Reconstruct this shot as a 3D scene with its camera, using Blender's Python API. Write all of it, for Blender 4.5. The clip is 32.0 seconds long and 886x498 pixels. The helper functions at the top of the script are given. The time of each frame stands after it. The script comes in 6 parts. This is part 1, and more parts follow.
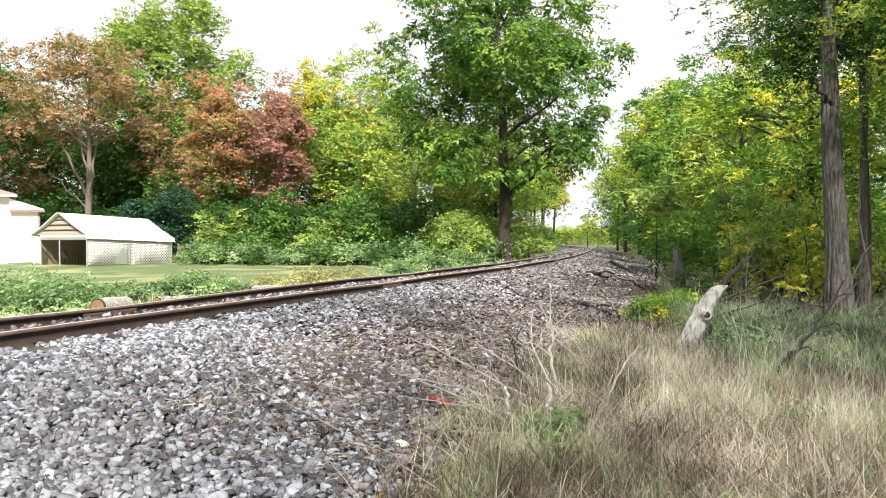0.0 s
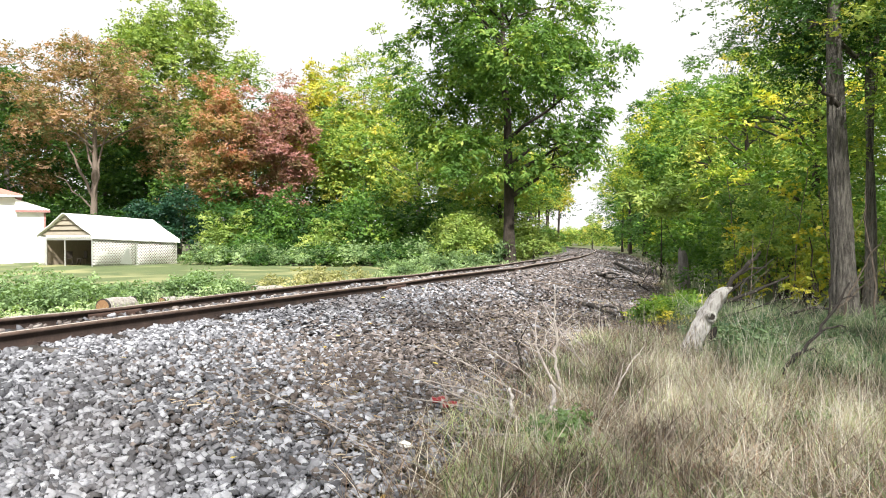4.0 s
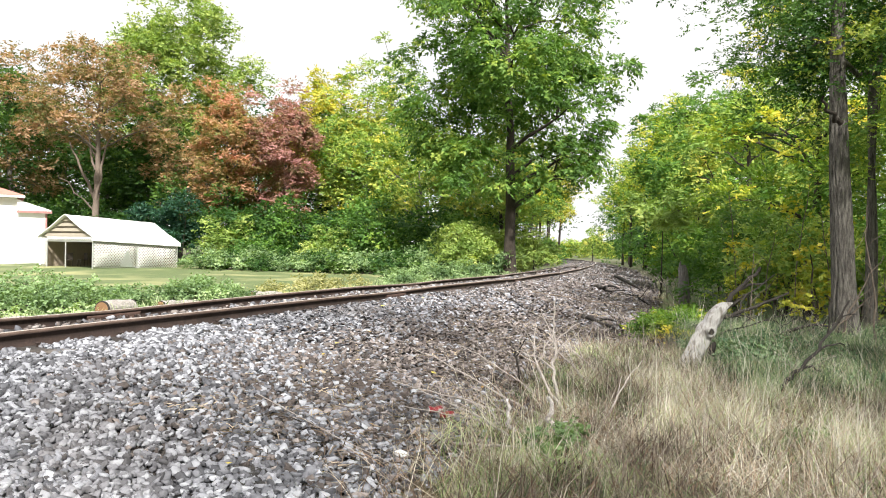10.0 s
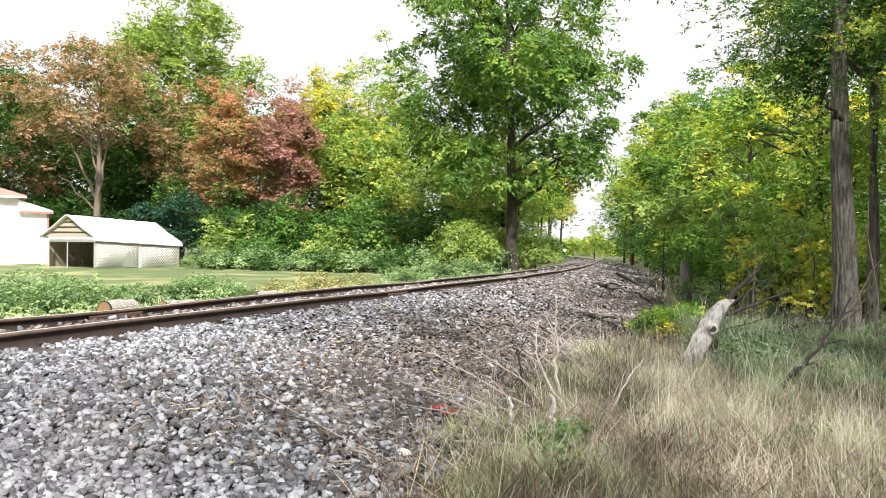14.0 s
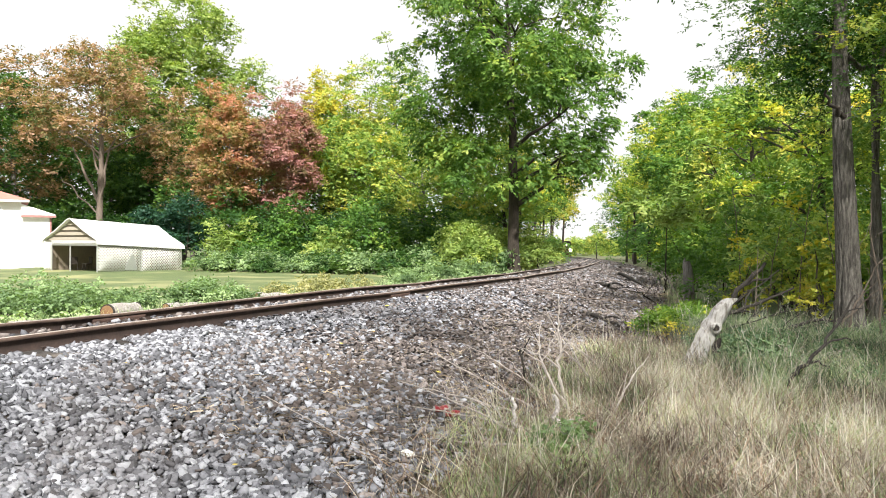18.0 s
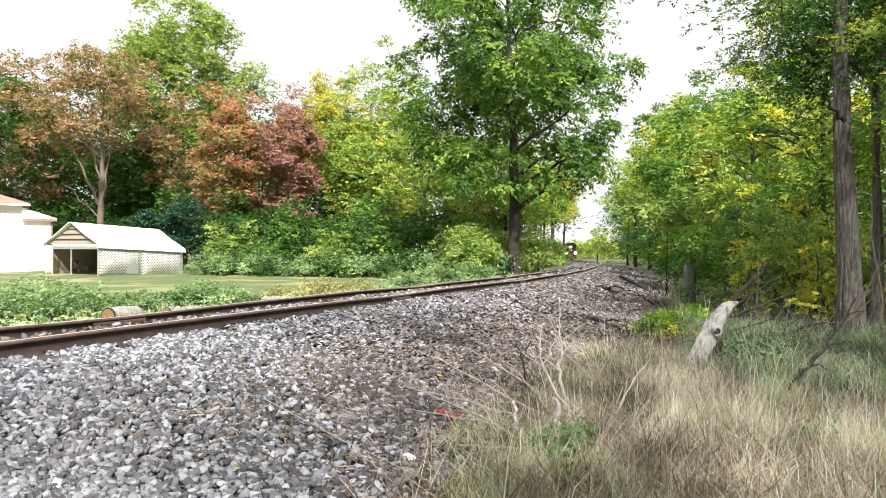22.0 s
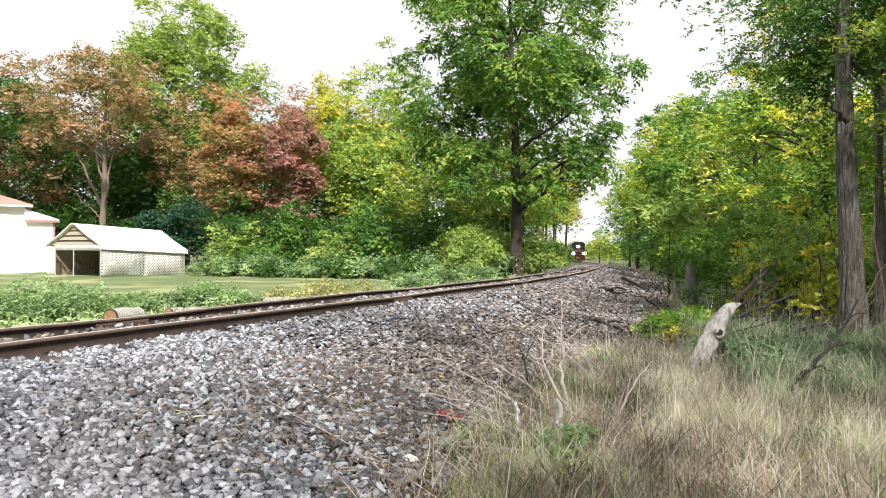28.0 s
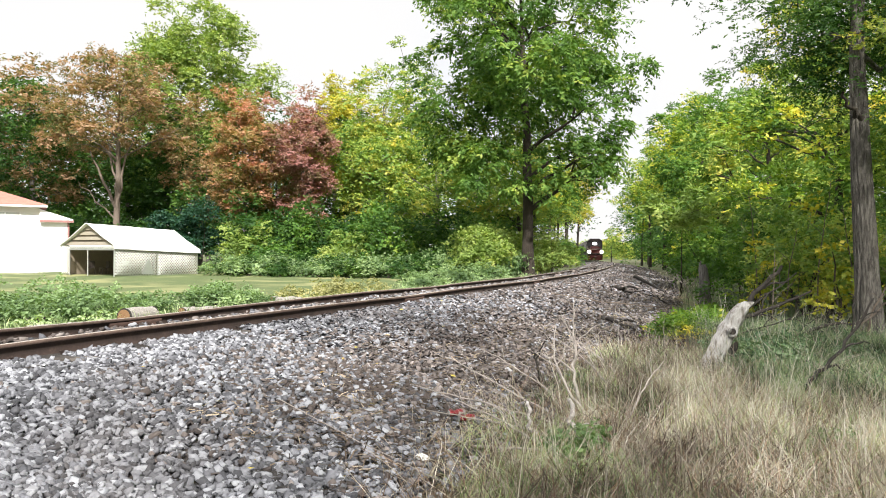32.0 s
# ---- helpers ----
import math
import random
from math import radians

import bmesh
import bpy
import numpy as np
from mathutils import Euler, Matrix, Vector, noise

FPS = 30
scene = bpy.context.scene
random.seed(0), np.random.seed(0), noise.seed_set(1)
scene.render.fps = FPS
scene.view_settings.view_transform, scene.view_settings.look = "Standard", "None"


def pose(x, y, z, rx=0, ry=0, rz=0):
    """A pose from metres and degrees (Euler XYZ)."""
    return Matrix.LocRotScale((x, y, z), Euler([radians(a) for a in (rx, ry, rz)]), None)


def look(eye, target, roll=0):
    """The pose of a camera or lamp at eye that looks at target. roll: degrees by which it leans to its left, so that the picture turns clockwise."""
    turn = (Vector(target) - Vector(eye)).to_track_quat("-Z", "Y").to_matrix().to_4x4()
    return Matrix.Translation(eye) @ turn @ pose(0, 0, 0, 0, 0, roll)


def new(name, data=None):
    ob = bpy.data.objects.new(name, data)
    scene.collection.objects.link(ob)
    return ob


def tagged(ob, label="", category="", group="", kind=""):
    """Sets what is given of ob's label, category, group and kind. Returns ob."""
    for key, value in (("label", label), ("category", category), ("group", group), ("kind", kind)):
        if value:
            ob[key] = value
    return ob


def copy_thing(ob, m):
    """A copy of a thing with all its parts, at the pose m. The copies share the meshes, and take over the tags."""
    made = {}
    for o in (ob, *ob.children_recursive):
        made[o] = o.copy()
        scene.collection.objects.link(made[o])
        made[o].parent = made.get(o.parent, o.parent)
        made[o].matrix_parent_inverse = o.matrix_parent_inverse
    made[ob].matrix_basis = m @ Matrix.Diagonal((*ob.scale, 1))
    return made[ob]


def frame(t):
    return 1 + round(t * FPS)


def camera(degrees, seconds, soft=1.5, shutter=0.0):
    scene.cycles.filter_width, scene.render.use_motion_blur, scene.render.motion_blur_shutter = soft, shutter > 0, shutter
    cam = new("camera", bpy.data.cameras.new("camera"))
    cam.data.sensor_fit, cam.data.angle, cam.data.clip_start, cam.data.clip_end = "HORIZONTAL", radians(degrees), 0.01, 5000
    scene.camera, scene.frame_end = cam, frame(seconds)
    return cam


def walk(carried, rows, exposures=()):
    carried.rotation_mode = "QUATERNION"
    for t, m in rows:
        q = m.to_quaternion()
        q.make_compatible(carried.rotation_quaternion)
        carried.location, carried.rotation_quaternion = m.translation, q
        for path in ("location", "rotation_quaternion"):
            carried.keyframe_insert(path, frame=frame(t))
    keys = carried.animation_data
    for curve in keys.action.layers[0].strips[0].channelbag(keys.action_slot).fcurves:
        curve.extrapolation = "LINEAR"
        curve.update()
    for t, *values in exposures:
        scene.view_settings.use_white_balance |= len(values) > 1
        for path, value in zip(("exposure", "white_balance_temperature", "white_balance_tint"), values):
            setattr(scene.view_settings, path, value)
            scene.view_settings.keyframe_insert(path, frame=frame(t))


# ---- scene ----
# ------------------------------------------------------------------ camera
EYE = (0.0, 0.0, 1.6)
cam = camera(60, 32.0, soft=1.0)
# seconds and the turn of the hand-held camera in degrees; it stands on one spot
TURNS = [
    (0, 89.091, 0.258, -0.412), (0.5, 89.110, 0.251, -0.355), (1, 89.109, 0.234, -0.301), (1.5, 89.111, 0.212, -0.238), (2, 89.130, 0.192, -0.184), (2.5, 89.141, 0.167, -0.139),
    (3, 89.148, 0.159, -0.134), (3.5, 89.153, 0.172, -0.124), (5.5, 89.303, -0.088, 0.165), (6, 89.356, -0.196, 0.131), (6.5, 89.406, -0.263, 0.109), (7, 89.448, -0.355, 0.080),
    (7.5, 89.561, -0.541, 0.066), (8, 89.698, -0.737, 0.029), (8.5, 89.810, -0.978, -0.018), (9, 89.859, -1.066, -0.041), (9.5, 89.861, -1.065, -0.041), (10, 89.870, -1.055, -0.036),
    (10.5, 89.849, -1.045, -0.039), (11, 89.843, -1.030, -0.031), (11.5, 89.841, -1.036, -0.034), (12, 89.812, -0.971, -0.022), (12.5, 89.775, -0.932, -0.009), (13, 89.770, -0.898, 0.004),
    (13.5, 89.743, -0.826, 0.009), (14, 89.750, -0.788, 0.075), (14.5, 89.738, -0.720, 0.127), (16.5, 89.756, -0.692, 0.180), (17, 89.775, -0.654, 0.179), (17.5, 89.787, -0.523, 0.195),
    (18, 89.813, -0.356, 0.238), (18.5, 89.876, -0.250, 0.261), (19, 89.952, -0.251, 0.269), (19.5, 89.968, -0.270, 0.265), (20, 89.994, -0.271, 0.271), (20.5, 89.998, -0.242, 0.275),
    (21, 90.019, -0.247, 0.286), (21.5, 90.031, -0.278, 0.290), (22, 90.058, -0.306, 0.296), (22.5, 90.090, -0.283, 0.287), (23, 90.107, -0.291, 0.310), (23.5, 90.140, -0.258, 0.300),
    (24, 90.152, -0.265, 0.317), (24.5, 90.153, -0.286, 0.306), (25, 90.153, -0.286, 0.306), (25.5, 90.159, -0.291, 0.309), (27.5, 90.149, -0.312, 0.389), (28, 90.152, -0.323, 0.445),
    (28.5, 90.150, -0.325, 0.492), (29, 90.148, -0.332, 0.547), (29.5, 90.143, -0.349, 0.583), (30, 90.140, -0.340, 0.633), (30.5, 90.163, -0.363, 0.776), (31, 90.146, -0.318, 1.069),
    (31.5, 90.120, -0.259, 1.269), (32, 90.087, -0.218, 1.304),
]
walk(cam, [(t, pose(*EYE, rx, ry, rz)) for t, rx, ry, rz in TURNS],
     exposures=[(0, 1.04), (13, 1.03), (20, 1.01), (26, 0.95), (32, 0.88)])

# ------------------------------------------------------------------ light
SUN_AZ, SUN_EL = radians(171), radians(43)     # azimuth from +y towards +x
world = bpy.data.worlds.new("sky_world")
scene.world = world
world.use_nodes = True
wn = world.node_tree.nodes
sky = wn.new("ShaderNodeTexSky")
sky.sky_type, sky.sun_disc = "NISHITA", False
sky.sun_elevation, sky.sun_rotation = SUN_EL, SUN_AZ
sky.air_density, sky.dust_density, sky.ozone_density = 1.0, 1.5, 1.0
wl = world.node_tree.links
blue = wn["Background"]
wl.new(sky.outputs[0], blue.inputs[0])
blue.inputs[1].default_value = 0.1
# thin white cloud over nearly all of the sky
veil = wn.new("ShaderNodeBackground")
veil.inputs[0].default_value, veil.inputs[1].default_value = (1.0, 0.99, 0.985, 1), 0.55
cloud = wn.new("ShaderNodeTexNoise")
cloud.inputs["Scale"].default_value, cloud.inputs["Detail"].default_value = 2.2, 5
cover = wn.new("ShaderNodeMapRange")
for i, v in ((1, 0.3), (2, 0.5), (3, 0.85), (4, 1.0)):
    cover.inputs[i].default_value = v
both = wn.new("ShaderNodeMixShader")
wl.new(wn.new("ShaderNodeTexCoord").outputs["Generated"], cloud.inputs["Vector"])
wl.new(cloud.outputs[0], cover.inputs[0])
wl.new(cover.outputs[0], both.inputs[0])
wl.new(blue.outputs[0], both.inputs[1])
wl.new(veil.outputs[0], both.inputs[2])
wl.new(both.outputs[0], wn["World Output"].inputs[0])
sun = new("sun", bpy.data.lights.new("sun", "SUN"))
sun.data.energy, sun.data.angle, sun.data.color = 5.0, radians(4), (1.0, 0.965, 0.91)
sun.matrix_world = look((60 * math.sin(SUN_AZ), 60 * math.cos(SUN_AZ), 60 * math.tan(SUN_EL)), (0, 0, 0))

# ------------------------------------------------------------------ mesh helpers
rng = np.random.default_rng(7)


def mesh_of(name, verts, faces, mat=None, smooth=False):
    """A mesh from arrays: verts (n, 3), faces (m, 3) or (m, 4)."""
    verts, faces = np.asarray(verts, np.float32), np.asarray(faces, np.int32)
    me = bpy.data.meshes.new(name)
    me.vertices.add(len(verts))
    me.vertices.foreach_set("co", verts.ravel())
    k = faces.shape[1]
    me.loops.add(faces.size)
    me.loops.foreach_set("vertex_index", faces.ravel())
    me.polygons.add(len(faces))
    me.polygons.foreach_set("loop_start", np.arange(len(faces), dtype=np.int32) * k)
    me.polygons.foreach_set("loop_total", np.full(len(faces), k, np.int32))
    me.update(calc_edges=True)
    if smooth:
        me.polygons.foreach_set("use_smooth", np.ones(len(faces), bool))
    if mat:
        me.materials.append(mat)
    return me


def part(name, shape, material, parent, label="", smooth=False):
    """One mesh object under a thing or part, from a bmesh or a mesh."""
    if isinstance(shape, bmesh.types.BMesh):
        me = bpy.data.meshes.new(name)
        shape.to_mesh(me)
        shape.free()
        if smooth:
            for p in me.polygons:
                p.use_smooth = True
    else:
        me = shape
    if material and not me.materials:
        me.materials.append(material)
    ob = new(name, me)
    ob.parent = parent
    if label:
        ob["label"] = label
    return ob


def thing(name, label, category, group="", kind="", at=(0, 0, 0), rz=0):
    """An Empty that parents the parts of a thing."""
    ob = new(name)
    ob.empty_display_size = 0.2
    ob.matrix_basis = pose(*at, 0, 0, rz)
    return tagged(ob, label, category, group, kind)


def box(bm, x0, y0, z0, x1, y1, z1, bevel=0.0, m=None):
    """Adds a box, with bevelled edges where asked."""
    made = bmesh.ops.create_cube(bm, size=1.0)["verts"]
    for v in made:
        v.co = Vector(((x0 + x1) / 2 + v.co.x * (x1 - x0), (y0 + y1) / 2 + v.co.y * (y1 - y0), (z0 + z1) / 2 + v.co.z * (z1 - z0)))
    if bevel:
        edges = list({e for v in made for e in v.link_edges})
        r = bmesh.ops.bevel(bm, geom=edges, offset=bevel, segments=1, affect="EDGES")
        made = list({v for f in r["faces"] for v in f.verts} | {v for v in made if v.is_valid})
    if m:
        bmesh.ops.transform(bm, matrix=m, verts=made)
    return bm


def boxes(*args, bevel=0.0):
    bm = bmesh.new()
    for a in args:
        box(bm, *a, bevel=bevel)
    return bm


def rod(bm, a, b, r0, r1=None, n=8):
    """Adds a tapered rod from a to b."""
    a, b = Vector(a), Vector(b)
    d = b - a
    made = bmesh.ops.create_cone(bm, cap_ends=True, segments=n, radius1=r0, radius2=r0 if r1 is None else r1, depth=d.length)["verts"]
    bmesh.ops.transform(bm, matrix=Matrix.Translation((a + b) / 2) @ d.to_track_quat("Z", "Y").to_matrix().to_4x4(), verts=made)
    return bm


def tube(points, radii, n=7, wobble=0.0):
    """Verts and faces of a tube along points."""
    P = np.asarray(points, float)
    T = np.gradient(P, axis=0)
    T /= np.linalg.norm(T, axis=1)[:, None] + 1e-9
    ref = np.array([0.31, 0.95, 0.05]) if abs(T[0][1]) < 0.9 else np.array([1.0, 0, 0])
    U = np.cross(T, ref)
    U /= np.linalg.norm(U, axis=1)[:, None] + 1e-9
    V = np.cross(T, U)
    a = np.linspace(0, 2 * np.pi, n, endpoint=False)
    rad = np.asarray(radii, float)[:, None] * (1 + wobble * rng.standard_normal((len(P), n)))
    verts = P[:, None] + rad[..., None] * (np.cos(a)[None, :, None] * U[:, None] + np.sin(a)[None, :, None] * V[:, None])
    i, j = np.meshgrid(np.arange(len(P) - 1), np.arange(n), indexing="ij")
    f = np.stack([i * n + j, i * n + (j + 1) % n, (i + 1) * n + (j + 1) % n, (i + 1) * n + j], -1).reshape(-1, 4)
    return verts.reshape(-1, 3), f


def joined(pieces):
    """Joins (verts, faces) pairs into one pair."""
    vs, fs, n = [], [], 0
    for v, f in pieces:
        vs.append(v)
        fs.append(f + n)
        n += len(v)
    return np.concatenate(vs), np.concatenate(fs)


# ------------------------------------------------------------------ materials
def material(name, rough=0.8, metal=0.0):
    m = bpy.data.materials.new(name)
    m.use_nodes = True
    n, l = m.node_tree.nodes, m.node_tree.links
    b = n["Principled BSDF"]
    b.inputs["Roughness"].default_value, b.inputs["Metallic"].default_value = rough, metal
    return m, n, l, b


def rgba(c):
    return (*c, 1.0)


def ramp(n, stops):
    r = n.new("ShaderNodeValToRGB")
    while len(r.color_ramp.elements) < len(stops):
        r.color_ramp.elements.new(0.5)
    for e, (p, c) in zip(r.color_ramp.elements, stops):
        e.position, e.color = p, rgba(c)
    return r


def noise_at(n, l, scale, detail=4, rough=0.6, coords=None):
    t = n.new("ShaderNodeTexNoise")
    t.inputs["Scale"].default_value, t.inputs["Detail"].default_value, t.inputs["Roughness"].default_value = scale, detail, rough
    if coords is None:
        coords = n.new("ShaderNodeTexCoord").outputs["Object"]
    l.new(coords, t.inputs["Vector"])
    return t


def surface(name, stops, scale, rough=0.85, metal=0.0, bump=0.3, fine=None, stretch=None, stain=None, per="", depth=0.02):
    """A surface: colours by noise at two scales, a stain tint, relief. per: 'object' or 'island' adds chance of its own."""
    m, n, l, b = material(name, rough, metal)
    tc = n.new("ShaderNodeTexCoord").outputs["Object"]
    if stretch:
        mp = n.new("ShaderNodeMapping")
        mp.inputs["Scale"].default_value = stretch
        l.new(tc, mp.inputs["Vector"])
        tc = mp.outputs[0]
    a = noise_at(n, l, scale, 5, 0.65, tc)
    f = noise_at(n, l, fine or scale * 9, 3, 0.6, tc)
    mix = n.new("ShaderNodeMath")
    mix.operation = "MULTIPLY_ADD"
    mix.inputs[1].default_value = 0.35
    l.new(f.outputs[0], mix.inputs[0])
    sc = n.new("ShaderNodeMath")
    sc.operation = "MULTIPLY_ADD"
    sc.inputs[1].default_value, sc.inputs[2].default_value = 0.65, 0.0
    l.new(a.outputs[0], sc.inputs[0])
    l.new(sc.outputs[0], mix.inputs[2])
    fac = mix.outputs[0]
    if per:
        src = n.new("ShaderNodeObjectInfo").outputs["Random"] if per == "object" else n.new("ShaderNodeNewGeometry").outputs["Random Per Island"]
        ad = n.new("ShaderNodeMath")
        ad.operation = "MULTIPLY_ADD"
        ad.inputs[1].default_value = 0.75
        l.new(src, ad.inputs[0])
        s2 = n.new("ShaderNodeMath")
        s2.operation = "MULTIPLY_ADD"
        s2.inputs[1].default_value, s2.inputs[2].default_value = 0.5, -0.12
        l.new(fac, s2.inputs[0])
        l.new(s2.outputs[0], ad.inputs[2])
        fac = ad.outputs[0]
    r = ramp(n, stops)
    l.new(fac, r.inputs[0])
    col = r.outputs[0]
    if stain:
        t = noise_at(n, l, stain[0], 3, 0.5, tc)
        rr = ramp(n, [(stain[2], (0, 0, 0)), (stain[3], (1, 1, 1))])
        l.new(t.outputs[0], rr.inputs[0])
        mx = n.new("ShaderNodeMix")
        mx.data_type = "RGBA"
        l.new(rr.outputs[0], mx.inputs["Factor"])
        l.new(col, mx.inputs["A"])
        mx.inputs["B"].default_value = rgba(stain[1])
        col = mx.outputs["Result"]
    l.new(col, b.inputs["Base Color"])
    if bump:
        bp = n.new("ShaderNodeBump")
        bp.inputs["Strength"].default_value, bp.inputs["Distance"].default_value = bump, depth
        l.new(mix.outputs[0], bp.inputs["Height"])
        l.new(bp.outputs[0], b.inputs["Normal"])
    return m


def leafy(name, stops, patch=0.35, through_light=0.34, clump=1.2, each=0.24):
    """Leaves: colour by leaf and by patch of the crown, the contrast imitating lit and shaded clumps; light shines
    through.
    """
    m, n, l, b = material(name, 0.55)
    b.inputs["Specular IOR Level"].default_value = 0.25
    geo = n.new("ShaderNodeNewGeometry").outputs["Random Per Island"]
    t = noise_at(n, l, patch, 3, 0.6)
    t2 = noise_at(n, l, clump, 2, 0.5)
    ad = n.new("ShaderNodeMath")
    ad.operation = "MULTIPLY_ADD"
    ad.inputs[1].default_value = each
    l.new(geo, ad.inputs[0])
    s = n.new("ShaderNodeMath")
    s.operation = "MULTIPLY_ADD"
    s.inputs[1].default_value, s.inputs[2].default_value = 2.3, -1.85 - each / 2
    l.new(t.outputs[0], s.inputs[0])
    s2 = n.new("ShaderNodeMath")
    s2.operation = "MULTIPLY_ADD"
    s2.inputs[1].default_value = 2.3
    l.new(t2.outputs[0], s2.inputs[0])
    l.new(s.outputs[0], s2.inputs[2])
    l.new(s2.outputs[0], ad.inputs[2])
    r = ramp(n, stops)
    l.new(ad.outputs[0], r.inputs[0])
    l.new(r.outputs[0], b.inputs["Base Color"])
    tr = n.new("ShaderNodeBsdfTranslucent")
    br = n.new("ShaderNodeMix")
    br.data_type, br.blend_type = "RGBA", "MULTIPLY"
    br.inputs["Factor"].default_value = 1.0
    l.new(r.outputs[0], br.inputs["A"])
    br.inputs["B"].default_value = (1.45, 1.55, 0.6, 1)
    l.new(br.outputs["Result"], tr.inputs["Color"])
    mx = n.new("ShaderNodeMixShader")
    mx.inputs[0].default_value = through_light
    l.new(b.outputs[0], mx.inputs[1])
    l.new(tr.outputs[0], mx.inputs[2])
    l.new(mx.outputs[0], n["Material Output"].inputs[0])
    return m


LEAF = {
    "green": leafy("leaf_green", [(0.0, (0.0499, 0.114, 0.0269)), (0.45, (0.0984, 0.203, 0.0404)), (0.8, (0.177, 0.292, 0.0546)), (1.0, (0.3, 0.376, 0.0715))]),
    # dark foliage, and shade inside the woods put into the leaf colour
    "deep": leafy("leaf_deep_and_shaded", [(0.0, (0.023, 0.0644, 0.0166)), (0.5, (0.0506, 0.119, 0.0258)), (1.0, (0.11, 0.193, 0.0368))]),
    "blue": leafy("leaf_blue_green", [(0.0, (0.0141, 0.0484, 0.0317)), (1.0, (0.044, 0.114, 0.066))]),
    "bright": leafy("leaf_bright_green", [(0.0, (0.133, 0.206, 0.0522)), (0.5, (0.255, 0.345, 0.0927)), (1.0, (0.454, 0.504, 0.162))]),
    "lime": leafy("leaf_yellow_green", [(0.0, (0.102, 0.201, 0.045)), (0.4, (0.24, 0.348, 0.0835)), (0.75, (0.433, 0.471, 0.109)), (1.0, (0.64, 0.537, 0.122))]),
    "yellow": leafy("leaf_yellow", [(0.0, (0.212, 0.264, 0.0371)), (0.5, (0.444, 0.402, 0.0529)), (1.0, (0.635, 0.529, 0.0846))]),
    "rust": leafy("leaf_rust", [(0.0, (0.0909, 0.125, 0.0432)), (0.3, (0.193, 0.166, 0.0679)), (0.55, (0.33, 0.208, 0.123)), (0.8, (0.421, 0.26, 0.18)), (1.0, (0.511, 0.374, 0.247))]),
    "red": leafy("leaf_red", [(0.0, (0.152, 0.19, 0.0538)), (0.3, (0.283, 0.224, 0.0919)), (0.6, (0.424, 0.252, 0.14)), (1.0, (0.542, 0.246, 0.183))]),
    "crimson": leafy("leaf_crimson", [(0.0, (0.218, 0.175, 0.0898)), (0.4, (0.339, 0.186, 0.161)), (1.0, (0.48, 0.232, 0.244))]),
    "wood": leafy("leaf_mixed_wood", [(0.0, (0.0714, 0.155, 0.0297)), (0.4, (0.187, 0.313, 0.0496)), (0.7, (0.415, 0.468, 0.0661)), (1.0, (0.743, 0.61, 0.0882))]),
}
LEAF["fresh"] = leafy("leaf_fresh_green", [(0.0, (0.0571, 0.123, 0.0286)), (0.45, (0.11, 0.208, 0.0435)), (0.8, (0.192, 0.299, 0.0614)), (1.0, (0.313, 0.378, 0.0784))])
LEAF["pale_yellow"] = leafy("leaf_pale_yellow", [(0.0, (0.2, 0.21, 0.1)), (0.5, (0.36, 0.35, 0.17)), (1.0, (0.55, 0.5, 0.28))])
LEAF["vine"] = leafy("leaf_pale_vine", [(0.0, (0.106, 0.172, 0.0779)), (0.5, (0.227, 0.328, 0.156)), (1.0, (0.423, 0.535, 0.29))])
BARK = surface("bark", [(0.36, (0.0235, 0.0201, 0.0173)), (0.46, (0.086, 0.0775, 0.0679)), (0.55, (0.164, 0.151, 0.131)), (0.68, (0.266, 0.247, 0.222))], 2.2, 0.95, bump=1.0, fine=9, stretch=(11, 11, 1.5), depth=0.08)
BARK_PALE = surface("bark_pale", [(0.25, (0.0734, 0.0551, 0.0428)), (0.6, (0.184, 0.147, 0.117)), (0.8, (0.245, 0.208, 0.171))], 5, 0.95, bump=0.8, stretch=(4, 4, 0.8), depth=0.04)
BARK_DARK = surface("bark_dark", [(0.3, (0.0172, 0.0133, 0.0101)), (0.7, (0.0663, 0.0515, 0.039))], 5, 0.95, bump=1.0, stretch=(4, 4, 0.6), depth=0.05)
EARTH = surface("earth_and_turf", [(0.3, (0.045, 0.054, 0.0225)), (0.5, (0.09, 0.09, 0.0405)), (0.7, (0.18, 0.153, 0.081))], 1.5, 0.95, bump=0.6, stain=(0.12, (0.07, 0.1, 0.03), 0.45, 0.6))
LAWN = surface("lawn", [(0.3, (0.0635, 0.0955, 0.0317)), (0.55, (0.106, 0.141, 0.048)), (0.75, (0.163, 0.187, 0.0705))], 2.5, 0.9, bump=0.6, stain=(0.2, (0.27, 0.27, 0.12), 0.5, 0.65))
# near-black base: the shade in the gaps between stones is in this colour
BED_GAP_SHADE = surface("ballast_bed", [(0.3, (0.01, 0.009, 0.0085)), (0.5, (0.0275, 0.025, 0.0235)), (0.65, (0.06, 0.055, 0.052)), (0.8, (0.13, 0.122, 0.115))], 9, 0.9, bump=1.0, fine=30, stain=(0.5, (0.13, 0.105, 0.09), 0.5, 0.8), depth=0.06)
STONE = surface("ballast_stone", [(0.05, (0.0276, 0.028, 0.0321)), (0.35, (0.123, 0.125, 0.14)), (0.62, (0.246, 0.25, 0.276)), (0.88, (0.433, 0.444, 0.48)), (1.0, (0.651, 0.656, 0.685))], 14, 0.8, bump=0.5, per="island", stain=(0.55, (0.085, 0.07, 0.064), 0.54, 0.85), depth=0.01)
